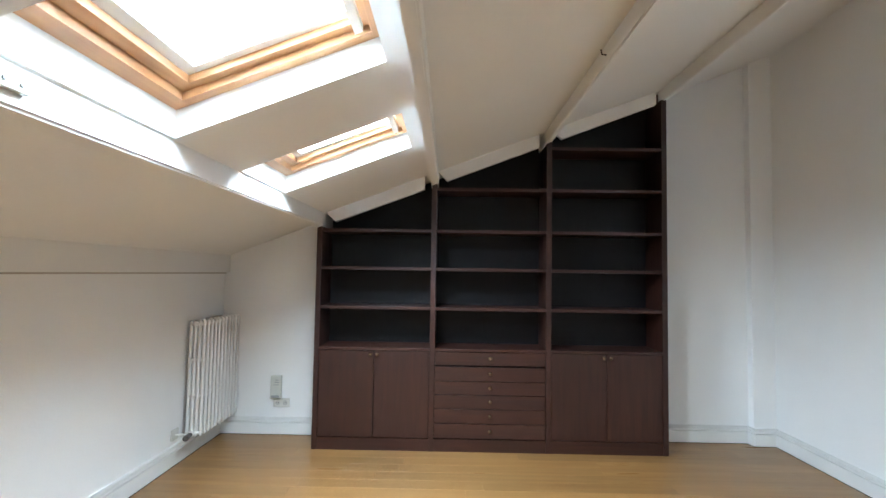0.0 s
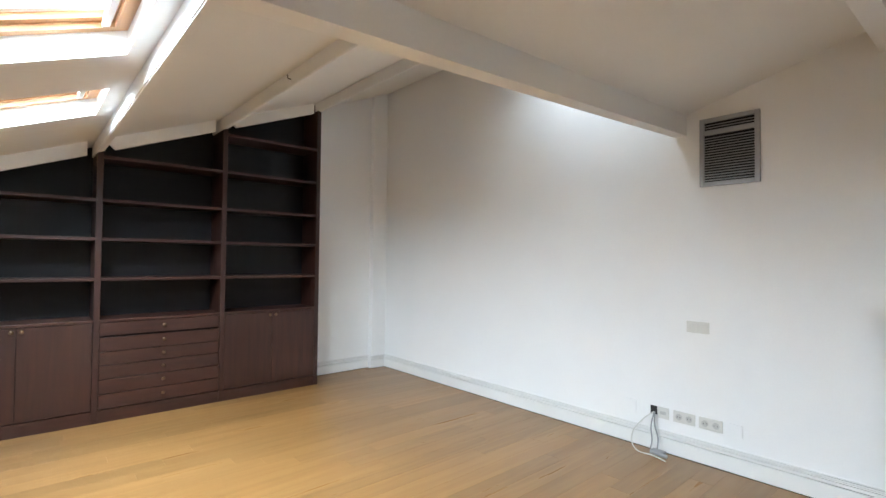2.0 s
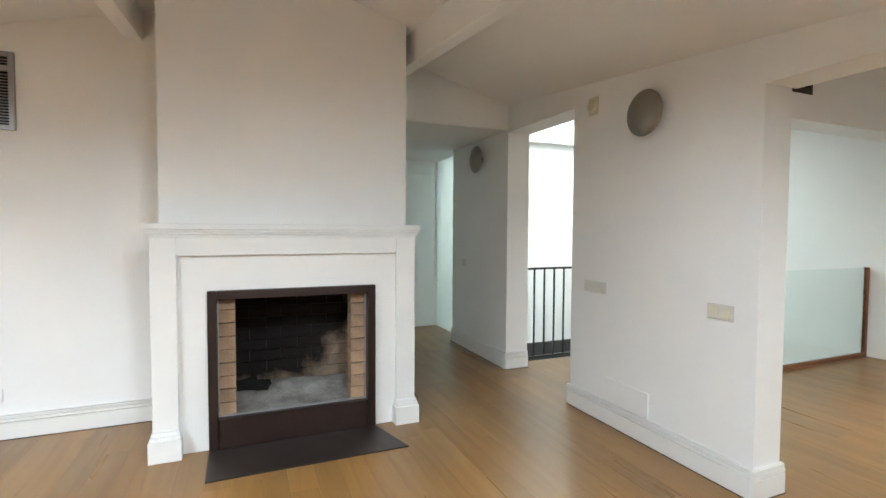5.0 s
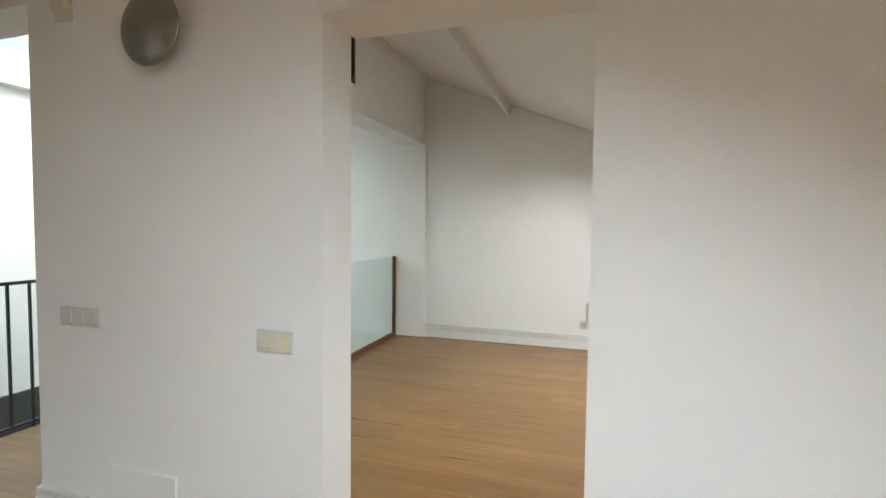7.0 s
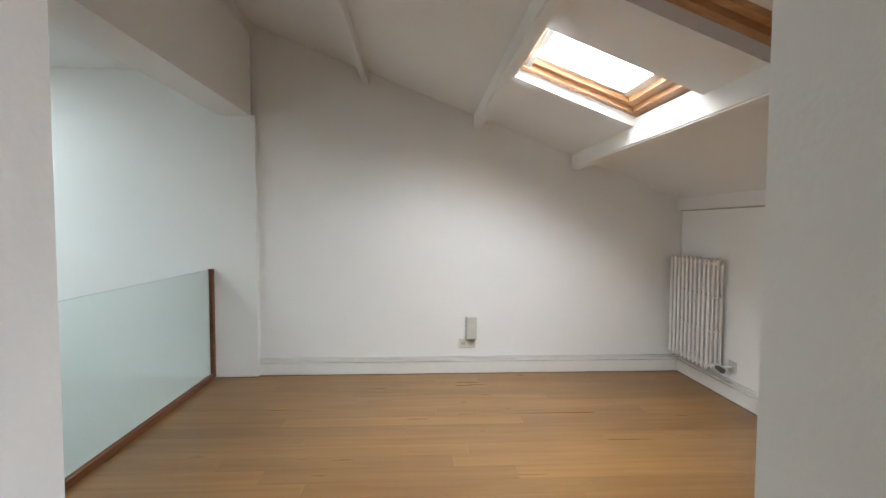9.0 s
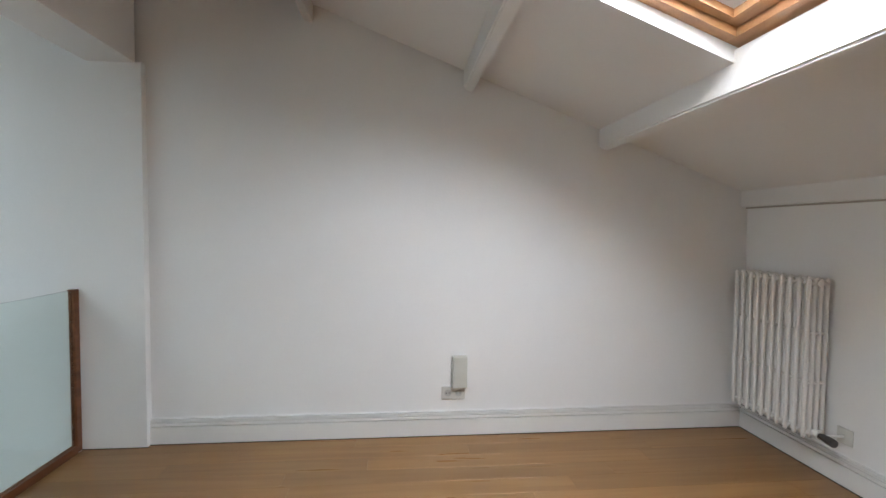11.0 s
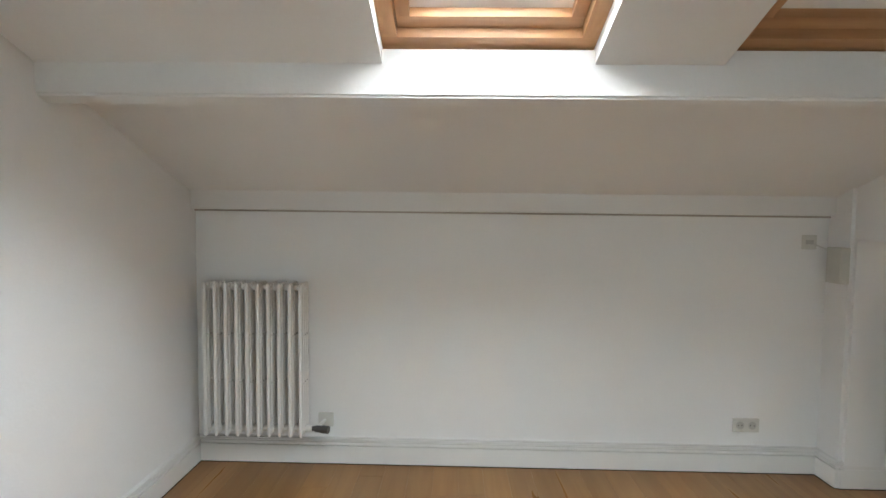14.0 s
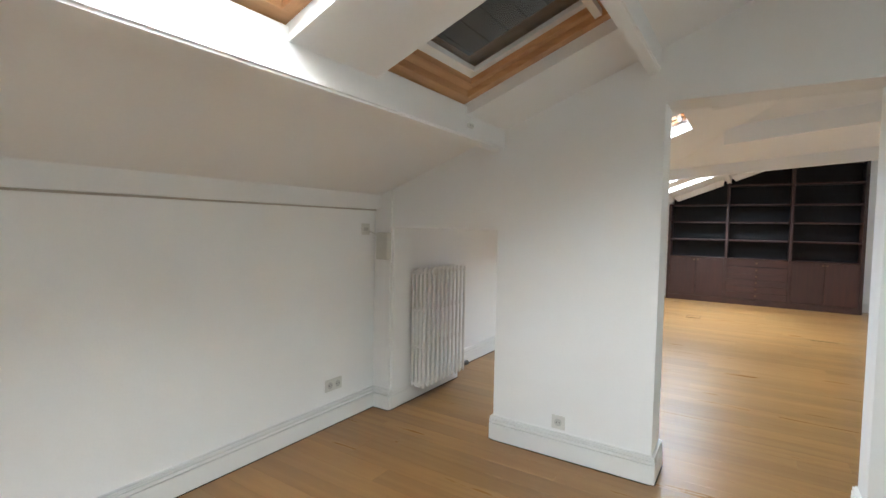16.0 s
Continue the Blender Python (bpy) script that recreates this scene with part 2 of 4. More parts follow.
# skylight holes: x0, x1, y0, y1
HX0, HX1 = -0.87, -0.03
HOLES1 = [(HX0, HX1, 1.37, 2.21), (HX0, HX1, 2.82, 3.50), (HX0, HX1, -1.70, -0.95)]
HOLES2 = [(HX0, HX1, -5.83, -5.08), (HX0, HX1, -4.63, -3.885)]
# unseen small opening, added to throw the light patch on the east wall
HIGH_ADDED = (2.55, 3.1, 1.35, 1.95)


def roof_with_holes(name, xs, ys, holes, zb, label):
    bm = bmesh.new()
    xs = sorted(set(xs + [h[i] for h in holes for i in (0, 1)]))
    ys = sorted(set(ys + [h[i] for h in holes for i in (2, 3)]))
    for x0, x1 in zip(xs, xs[1:]):
        for y0, y1 in zip(ys, ys[1:]):
            if not any(h[0] <= x0 and x1 <= h[1] and h[2] <= y0 and y1 <= h[3] for h in holes):
                rake(bm, x0, x1, y0, y1, zb, lambda x, y: zb(x, y) + TH)
    bmesh.ops.remove_doubles(bm, verts=bm.verts[:], dist=0.0005)
    bm.verts.index_update()
    seen = {}
    for f in bm.faces[:]:
        seen.setdefault(tuple(sorted(v.index for v in f.verts)), []).append(f)
    bmesh.ops.delete(bm, geom=[f for fs in seen.values() if len(fs) > 1 for f in fs], context="FACES_ONLY")
    return structure(name, bm, CEIL, label, "ceiling")


roof_with_holes("ceiling_main", [-2.15, 3.5], [-3.287, 5.1], HOLES1 + [HIGH_ADDED], roof1, "white plastered sloping attic ceiling with skylight openings")
roof_with_holes("ceiling_back_room", [-2.15, 2.3], [-7.3, -3.287], HOLES2, roof2, "white plastered sloping ceiling of the back room")

bm = bmesh.new()
slab(bm, [(-0.85, -3.25), (3.42, -3.25), (3.42, -1.13), (1.2, -1.13)], gable, 0.12)
slab(bm, [(1.2, -1.13), (3.42, -1.13), (3.42, 0.95), (-0.85, 0.95)], gable, 0.12)
structure("ceiling_gable", bm, CEIL, "white plastered gabled ceiling before the fireplace", "ceiling")

bm = bmesh.new()
box(bm, 3.42, 5.8, -3.42, -1.85, 2.30, 2.42)
structure("ceiling_corridor", bm, CEIL, "flat white corridor ceiling", "ceiling")

# exposed beams, painted white
def roof_beam(x, y0, y1, zf, depth=0.115, w=0.06):
    bm = bmesh.new()
    rake(bm, x - w / 2, x + w / 2, y0, y1, lambda a, b: zf(a, b) - depth, lambda a, b: zf(a, b) + 0.05)
    bmesh.ops.bevel(bm, geom=[e for e in bm.edges if abs(e.verts[0].co.y - e.verts[1].co.y) > 0.5 and e.verts[0].co.z < zf(x, 0) - 0.02], offset=0.008, segments=2, affect="EDGES")
    structure("ceiling_beam", bm, CEIL, "white painted timber roof beam", "beam")


for x in (-0.91, 0.10, 1.11, 2.14):
    roof_beam(x, 0.95 if x > 0 else DIV_N, NORTH, roof1)
for x in (-0.88, 0.02, 1.02, 2.02):
    roof_beam(x, SOUTH, DIV_S, roof2)


def cross_beam(y_e, y_w, x0, x1, zb, zt, w, label):
    bm = bmesh.new()
    yy = lambda x: y_w + (y_e - y_w) * x / EAST
    hexa(bm, [(x0, yy(x0) - w / 2, zb(x0)), (x1, yy(x1) - w / 2, zb(x1)), (x1, yy(x1) + w / 2, zb(x1)), (x0, yy(x0) + w / 2, zb(x0)),
              (x0, yy(x0) - w / 2, zt(x0)), (x1, yy(x1) - w / 2, zt(x1)), (x1, yy(x1) + w / 2, zt(x1)), (x0, yy(x0) + w / 2, zt(x0))])
    structure("ceiling_beam", bm, CEIL, label, "beam")


cross_beam(1.0, 0.82, -0.75, EAST, lambda x: 2.09 + 0.08 * x, lambda x: max(2.45 + S * x, 2.2), 0.085, "deep white painted beam between the two ceilings")
cross_beam(-0.15, -0.15, 0.2, EAST + 0.05, lambda x: 2.30 + 0.10 * x, lambda x: 2.55 + 0.10 * x, 0.10, "white painted purlin under the gabled ceiling")
cross_beam(-1.13, -1.13, 1.2, 2.75, lambda x: 2.62 + 0.10 * x, lambda x: 2.78 + 0.10 * x, 0.10, "white painted ridge beam")
cross_beam(-2.02, -2.02, 0.2, 3.43, lambda x: 2.29 + 0.10 * x, lambda x: 2.55 + 0.10 * x, 0.10, "white painted purlin beside the chimney")

# walls
top1 = lambda x, y: roof1(x, y) + 0.08
top2 = lambda x, y: roof2(x, y) + 0.08


def wall(name, blocks, label="smooth white painted plaster wall"):
    bm = bmesh.new()
    for x0, x1, y0, y1, z0, z1 in blocks:
        if callable(z1):
            rake(bm, x0, x1, y0, y1, lambda x, y: z0, z1)
        else:
            box(bm, x0, x1, y0, y1, z0, z1)
    return structure(name, bm, WALL, label, "wall")


wall("wall_knee", [(-2.12, KNEE, -7.3, 5.1, -0.1, 1.68), (KNEE, -1.754, -3.42, -2.45, -0.1, 1.69)], "low white knee wall under the roof slope")
wall("wall_north", [(-2.1, 3.45, NORTH, 5.1, -0.1, top1)])
wall("wall_corner_pier", [(3.05, EAST, 4.80, NORTH + 0.01, -0.1, top1)], "narrow white pier in the room corner")
wall("wall_east", [(EAST, 3.45, -0.40, NORTH + 0.1, -0.1, top1)])
wall("wall_divider", [
    (-2.0, -1.735, DIV_S, DIV_N, -0.1, 1.375), (-2.0, -0.885, DIV_S, DIV_N, 1.375, top1), (-0.885, DOOR_W, DIV_S, DIV_N, -0.1, top1),
    (DOOR_W, DOOR_E, DIV_S, DIV_N, 2.07, top1), (DOOR_E, 2.42, DIV_SE, DIV_N, -0.1, top1), (2.42, 3.40, DIV_S, DIV_N, 2.28, top1),
    (3.40, 4.684, DIV_S, DIV_N, -0.1, 2.45), (4.684, 5.66, DIV_S, DIV_N, 2.34, 2.45)], "white partition wall with three openings")
wall("wall_south", [(-2.1, 2.3, -7.3, SOUTH, -0.1, top2)])
wall("wall_fascia", [(2.0, 2.27, -7.03, -5.335, 2.30, top2), (2.0, 2.27, -5.035, DIV_S, 2.30, top2), (2.0, 2.27, -5.335, -5.035, 2.30, 2.52), (2.0, 2.27, -5.335, -5.035, 2.92, top2)], "white upper wall above the stairwell edge")
wall("wall_corridor_fascia", [(3.40, 3.50, DIV_N, -1.88, 2.302, 3.1)], "white downstand above the corridor mouth")
wall("wall_corridor", [(3.40, 5.9, -1.906, -1.75, -0.1, 2.40), (5.64, 5.85, -3.42, -1.8, -0.1, 2.40)])
wall("wall_stair", [(5.64, 5.85, -7.3, -3.40, -2.9, 2.9), (1.97, 5.85, -7.3, -7.03, -2.9, 2.305), (2.27, 5.85, -7.3, -7.03, 2.305, 2.9),
                    (4.684, 5.64, -3.62, -3.52, -2.9, -0.1), (2.2, 2.34, -7.03, -4.62, -2.9, -0.1), (2.3, 3.56, -4.62, -4.5, -2.9, -0.1), (3.45, 3.56, -4.5, -3.3, -2.9, -0.1)])
bm = bmesh.new()
box(bm, 5.60, 5.64, -7.03, -3.40, -2.8, -0.40)
structure("trim_stair", bm, DKGREY, "dark grey lower part of the stairwell wall", "trim")
bm = bmesh.new()
for x0, x1, y0, y1 in ((2.27, 3.8, -7.3, -3.287), (5.5, 5.85, -7.3, -3.287), (3.8, 5.5, -7.3, -6.6), (3.8, 5.5, -3.7, -3.287)):
    box(bm, x0, x1, y0, y1, 2.68, 2.9)
structure("ceiling_stair", bm, CEIL, "white stairwell ceiling round a large rooflight", "ceiling")
bm = bmesh.new()
box(bm, 2.2, 5.85, -7.3, -3.3, -3.0, -2.8)
structure("floor_lower", bm, DKGREY, "dark floor of the storey below", "floor")

# slab under the boards
bm = bmesh.new()
for x0, x1, y0, y1 in ((-2.1, 3.45, DIV_N, 5.0), (-2.1, 2.34, -7.2, DIV_N), (2.34, 3.56, -4.5, DIV_N), (3.45, 5.8, DIV_S, -1.8)):
    box(bm, x0, x1, y0, y1, -0.12, -0.0022)
floor = structure("floor", bm, UNDER, "oak plank floor laid lengthwise across the rooms", "floor")

# skirting
def skirting(x0, y0, x1, y1, nx, ny, h=0.158, d=0.022):
    bm = bmesh.new()
    for dd, a, b in ((d, 0.0, h - 0.050), (d * 0.7, h - 0.050, h - 0.047), (d * 0.95, h - 0.047, h - 0.026), (d * 0.8, h - 0.026, h - 0.016), (d * 0.8, h - 0.016, h - 0.006), (d * 0.35, h - 0.006, h)):
        xs, ys = sorted((x0, x1, x0 + nx * dd, x1 + nx * dd)), sorted((y0, y1, y0 + ny * dd, y1 + ny * dd))
        box(bm, xs[0], xs[-1], ys[0], ys[-1], a + 0.0035, b)
    structure("baseboard", bm, TRIM, "white moulded skirting board", "baseboard")
    # solid black strip: the shade under the skirting, given as colour
    bm = bmesh.new()
    dd = d + 0.004
    xs, ys = sorted((x0, x1, x0 + nx * dd, x1 + nx * dd)), sorted((y0, y1, y0 + ny * dd, y1 + ny * dd))
    box(bm, xs[0], xs[-1], ys[0], ys[-1], -0.006, 0.004)
    structure("trim", bm, DARK, "thin black strip painted as the shaded gap under the skirting", "trim")


skirting(KNEE, SOUTH, KNEE, -3.42, 1, 0)
skirting(KNEE, -2.45, KNEE, NORTH, 1, 0)
skirting(-1.754, -3.42, -1.754, -2.45, 1, 0)
skirting(KNEE, -3.42, -1.738, -3.42, 0, -1)
skirting(KNEE, NORTH, -0.93, NORTH, 0, -1)
skirting(2.14, NORTH, 3.05, NORTH, 0, -1)
skirting(3.05, 4.80, EAST, 4.80, 0, -1)
skirting(3.05, NORTH, 3.05, 4.784, -1, 0)
skirting(EAST, -0.35, EAST, 4.80, -1, 0)
skirting(DOOR_E, DIV_N, 2.42, DIV_N, 0, 1)
skirting(DOOR_E, DIV_SE - 0.016, DOOR_E, DIV_N + 0.016, -1, 0)
skirting(2.42, DIV_SE - 0.016, 2.42, DIV_N + 0.016, 1, 0)
skirting(3.40, DIV_N, 4.684, DIV_N, 0, 1)
skirting(3.40, DIV_S, 3.40, DIV_N + 0.016, -1, 0)
skirting(-0.885, DIV_S, DOOR_W, DIV_S, 0, -1)
skirting(-0.885, DIV_S - 0.016, -0.885, DIV_N + 0.016, -1, 0)
skirting(DOOR_W, DIV_S - 0.016, DOOR_W, DIV_N + 0.016, 1, 0)
skirting(-0.885, DIV_N, DOOR_W, DIV_N, 0, 1)
skirting(DOOR_E, DIV_SE, 2.42, DIV_SE, 0, -1)
skirting(KNEE, SOUTH, 1.97, SOUTH, 0, 1)

# the same shade line at the stair end wall, again a black strip
bm = bmesh.new()
box(bm, 1.962, 2.36, -7.03, -7.028, 0, 0.004)
structure("trim", bm, DARK, "thin black strip painted as the shaded joint at the wall foot", "trim")
# cornice on the knee wall
for y0, y1, rf in ((SOUTH, -3.42, roof2), (-2.45, NORTH, roof1)):
    bm = bmesh.new()
    hexa(bm, [(KNEE, y0, 1.508), (KNEE + 0.05, y0, 1.508), (KNEE + 0.05, y1, 1.508), (KNEE, y1, 1.508),
              (KNEE, y0, 1.66), (KNEE + 0.05, y0, rf(KNEE + 0.05, 0) + 0.01), (KNEE + 0.05, y1, rf(KNEE + 0.05, 0) + 0.01), (KNEE, y1, 1.66)])
    structure("trim", bm, CEIL, "white plaster cornice strip above the knee wall", "trim")
    # shadow line under the cornice lip, put in as a thin coloured strip
    bm = bmesh.new()
    box(bm, KNEE, KNEE + 0.012, y0, y1, 1.497, 1.507)
    structure("trim", bm, CORNICE_SHADE, "thin beige strip painted as the shadow line below the cornice", "trim")

# ---- skylights ----
def skylight(h, rf, watts, fd, shut=False, group="roof windows"):
    x0, x1, y0, y1 = h
    t = thing("roof_window", ((x0 + x1) / 2, (y0 + y1) / 2, rf((x0 + x1) / 2, 0) + TH),
              "closed pine roof window with a dark outer shutter" if shut else "varnished pine roof window with bright white glazing", "skylight", group)
    up = lambda d: (lambda x, y: rf(x, y) + d)
    o, f = 0.06, 0.055
    # frame lining the top of the shaft
    for nm, a in (("frame", (x0 - o, x0 + f, y0 - o, y1 + o)), ("frame", (x1 - f, x1 + o, y0 - o, y1 + o))):
        bm = bmesh.new()
        rake(bm, *a, up(fd), up(TH + 0.07))
        part(nm, bm, PINE_Y, t)
    for a in ((x0 + f, x1 - f, y0 - o, y0 + f), (x0 + f, x1 - f, y1 - f, y1 + o)):
        bm = bmesh.new()
        rake(bm, *a, up(fd), up(TH + 0.07))
        part("frame", bm, PINE_X, t)
    # inner sash, set higher
    s0 = f + 0.004
    g = 0.045
    for m, a in ((PINE_Y, (x0 + s0, x0 + s0 + g, y0 + s0, y1 - s0)), (PINE_Y, (x1 - s0 - g, x1 - s0, y0 + s0, y1 - s0)),
                 (PINE_X, (x0 + s0 + g, x1 - s0 - g, y0 + s0, y0 + s0 + g)), (PINE_X, (x0 + s0 + g, x1 - s0 - g, y1 - s0 - g, y1 - s0))):
        bm = bmesh.new()
        rake(bm, *a, up(fd + 0.03), up(fd + 0.11))
        part("sash", bm, m, t)
    # white rubber seal and top control flap
    for a in ((x0 + s0 + g, x1 - s0 - g, y0 + s0 + g, y0 + s0 + g + 0.042), (x0 + s0 + g, x1 - s0 - g, y1 - s0 - g - 0.042, y1 - s0 - g), (x0 + s0 + g, x0 + s0 + g + 0.042, y0 + s0 + g + 0.042, y1 - s0 - g - 0.042)):
        bm = bmesh.new()
        rake(bm, *a, up(fd + 0.06), up(fd + 0.085))
        part("seal", bm, TRIM, t, "white glazing bead")
    bm = bmesh.new()
    rake(bm, x1 - s0 - 0.05, x1 - s0 - 0.02, y0 + 0.10, y1 - 0.10, up(fd - 0.015), up(fd + 0.012))
    part("handle_bar", bm, ENAMEL, t, "white ventilation flap handle")
    bm = bmesh.new()
    rake(bm, x0 + s0 + g, x1 - s0 - g, y0 + s0 + g, y1 - s0 - g, up(fd + 0.088), up(fd + 0.11))
    p = part("pane", bm, GLASS, t)
    p.visible_shadow = False
    if shut:
        bm = bmesh.new()
        n = 9
        for i in range(n):
            a, b = x0 - 0.05 + (x1 - x0 + 0.1) * i / n, x0 - 0.05 + (x1 - x0 + 0.1) * (i + 0.94) / n
            rake(bm, a, b, y0 - 0.05, y1 + 0.05, up(TH + 0.10), up(TH + 0.115))
        rake(bm, x0 - 0.05, x1 + 0.05, y0 - 0.05, y1 + 0.05, up(TH + 0.116), up(TH + 0.125))
        part("shutter", bm, SHUTTER, t, "dark closed outer roller shutter")
    else:
        cx, cy = (x0 + x1) / 2, (y0 + y1) / 2
        c = Vector((cx, cy, rf(cx, cy) + fd + 0.135))
        m = Matrix.Translation(c) @ Matrix.Rotation(-math.atan(S), 4, "Y")
        sky_lamp("skylight_daylight", m, (x1 - x0) - 0.16, (y1 - y0) - 0.16, watts, SKYCOL if rf is roof1 else (0.84, 0.93, 1.0), 148)
    return t


W = 46
for h, watts in zip(HOLES1, (92, 92, 62)):
    skylight(h, roof1, watts, 0.115)
skylight(HOLES2[0], roof2, W, 0.065)
skylight(HOLES2[1], roof2, W, 0.065, shut=True)
# added window and lamp, out of view, brightening the top of the east wall
skylight(HIGH_ADDED, roof1, 19, 0.155, group="small high roof window")
sky_lamp("rooflight_daylight", pose(4.65, -5.15, 3.2), 1.9, 3.2, 62, (0.76, 0.95, 1.0))
# rooflight over the stairs
t = thing("rooflight", (4.65, -5.15, 2.9), "large flat white-framed rooflight over the stairwell", "skylight")
for d in ((3.7, 3.8, -6.7, -3.6, 2.9, 3.0), (5.5, 5.6, -6.7, -3.6, 2.9, 3.0), (3.8, 5.5, -6.7, -6.6, 2.9, 3.0), (3.8, 5.5, -3.7, -3.6, 2.9, 3.0)):
    boxpart("frame", d, TRIM, t)
boxpart("pane", (3.8, 5.5, -6.6, -3.7, 2.95, 2.96), GLASS, t).visible_shadow = False
# clerestory window in the upper wall
t = thing("clerestory_window", (2.1, -5.185, 2.52), "small dark-framed clerestory window in the white upper wall", "window")
for d in ((2.0, 2.06, -5.335, -5.30, 2.52, 2.92), (2.0, 2.06, -5.07, -5.035, 2.52, 2.92), (2.0, 2.06, -5.30, -5.07, 2.52, 2.57), (2.0, 2.06, -5.30, -5.07, 2.88, 2.92)):
    boxpart("frame", d, IRON, t)
boxpart("pane", (2.025, 2.031, -5.30, -5.07, 2.57, 2.88), GLASS, t)

# ---- bookcase ----
def bookcase():
    X = (-0.93, 0.10, 1.11, 2.14)
    YF, YB = 4.507, 4.872
    t = thing("bookcase", (0.6, 4.69, 0), "dark-stained wooden wall bookcase, empty, stepped under the sloping ceiling", "bookcase")
    tops = (1.93, 2.335, 2.72, 3.10)
    w = 0.045
    rf = lambda x: roof1(x, 0) - 0.01
    for i, x in enumerate(X):
        a = x if i == 0 else x - w / 2 if i < 3 else x - w
        boxpart("upright", (a, a + w, YF, YB - 0.012, 0.0, tops[i]), WENGE_V, t, bev=0.002)
    bm = bmesh.new()
    rake(bm, X[0] + 0.01, X[3] - 0.01, YB - 0.012, YB, lambda x, y: 0.02, lambda x, y: rf(x))
    part("back_panel", bm, BLACKBACK, t, "black-brown back panel")
    # upper side panels set back, following the ceiling
    for i in (1, 2, 3):
        x = X[i] - (w if i == 3 else w / 2)
        boxpart("side_panel", (x + 0.004, x + w - 0.004, YF + 0.10, YB - 0.013, tops[i] - 0.002, rf(x) - 0.002), WENGE_V, t)
    heights = ((1.235, 1.58, 1.915), (1.235, 1.58, 1.915, 2.29), (1.235, 1.58, 1.915, 2.29, 2.665))
    for i in range(3):
        a, b = (X[i] + w if i == 0 else X[i] + w / 2), (X[i + 1] - w / 2 if i < 2 else X[3] - w)
        for z in heights[i]:
            boxpart("shelf", (a, b, YF + 0.012, YB - 0.013, z - 0.026, z), WENGE_H, t, bev=0.0015)
        boxpart("counter_shelf", (a, b, YF - 0.004, YB - 0.013, 0.855, 0.878), WENGE_H, t, bev=0.002)
        boxpart("plinth", (a, b, YF + 0.006, YF + 0.03, 0.0, 0.105), WENGE_H, t)
        boxpart("carcass", (a, b, YF + 0.03, YB - 0.014, 0.10, 0.853), BLACKBACK, t)
        if i != 1:
            mid = (a + b) / 2
            for s, (p, q) in ((1, (a + 0.003, mid - 0.002)), (-1, (mid + 0.002, b - 0.003))):
                d = boxpart("door", (p, q, YF + 0.004, YF + 0.026, 0.112, 0.85), WENGE_V, t, bev=0.0015)
                kx = q - 0.028 if s == 1 else p + 0.028
                bm = bmesh.new()
                lathe(bm, [(0.005, 0), (0.006, 0.014), (0.014, 0.018), (0.016, 0.025), (0.011, 0.031), (0.003, 0.033)], 14, pose(kx, YF + 0.004, 0.822, 90))
                part("knob", bm, BRONZE, d, "small bronze knob", True)
        else:
            for z0, z1, proud in ((0.738, 0.850, 0.0), (0.603, 0.722, 0.004), (0.487, 0.598, 0), (0.366, 0.482, 0.002), (0.242, 0.361, 0), (0.115, 0.236, 0.003)):
                d = boxpart("drawer", (a + 0.003, b - 0.003, YF + 0.004 - proud, YF + 0.026, z0, z1), WENGE_H, t, bev=0.002)
                bm = bmesh.new()
                lathe(bm, [(0.005, 0), (0.006, 0.014), (0.014, 0.018), (0.016, 0.025), (0.011, 0.031), (0.003, 0.033)], 14, pose((a + b) / 2, YF + 0.004 - proud, (z0 + z1) / 2 + 0.01, 90))
                part("knob", bm, BRONZE, d, "small bronze knob", True)
    return t


bookcase()
# white infill under the ceiling before the bookcase
for x0, x1 in ((-0.88, 0.01), (0.11, 1.03), (1.13, 2.07)):
    bm = bmesh.new()
    hexa(bm, [(x0 + 0.10, 4.55, roof1(x0, 0) - 0.075), (x1, 4.55, roof1(x1, 0) - 0.115), (x1, 4.60, roof1(x1, 0) - 0.115), (x0 + 0.10, 4.60, roof1(x0, 0) - 0.075),
              (x0, 4.55, roof1(x0, 0) + 0.02), (x1, 4.55, roof1(x1, 0) + 0.02), (x1, 4.60, roof1(x1, 0) + 0.02), (x0, 4.60, roof1(x0, 0) + 0.02)])
    structure("trim", bm, CEIL, "white sloping filler strip above the bookcase", "trim")


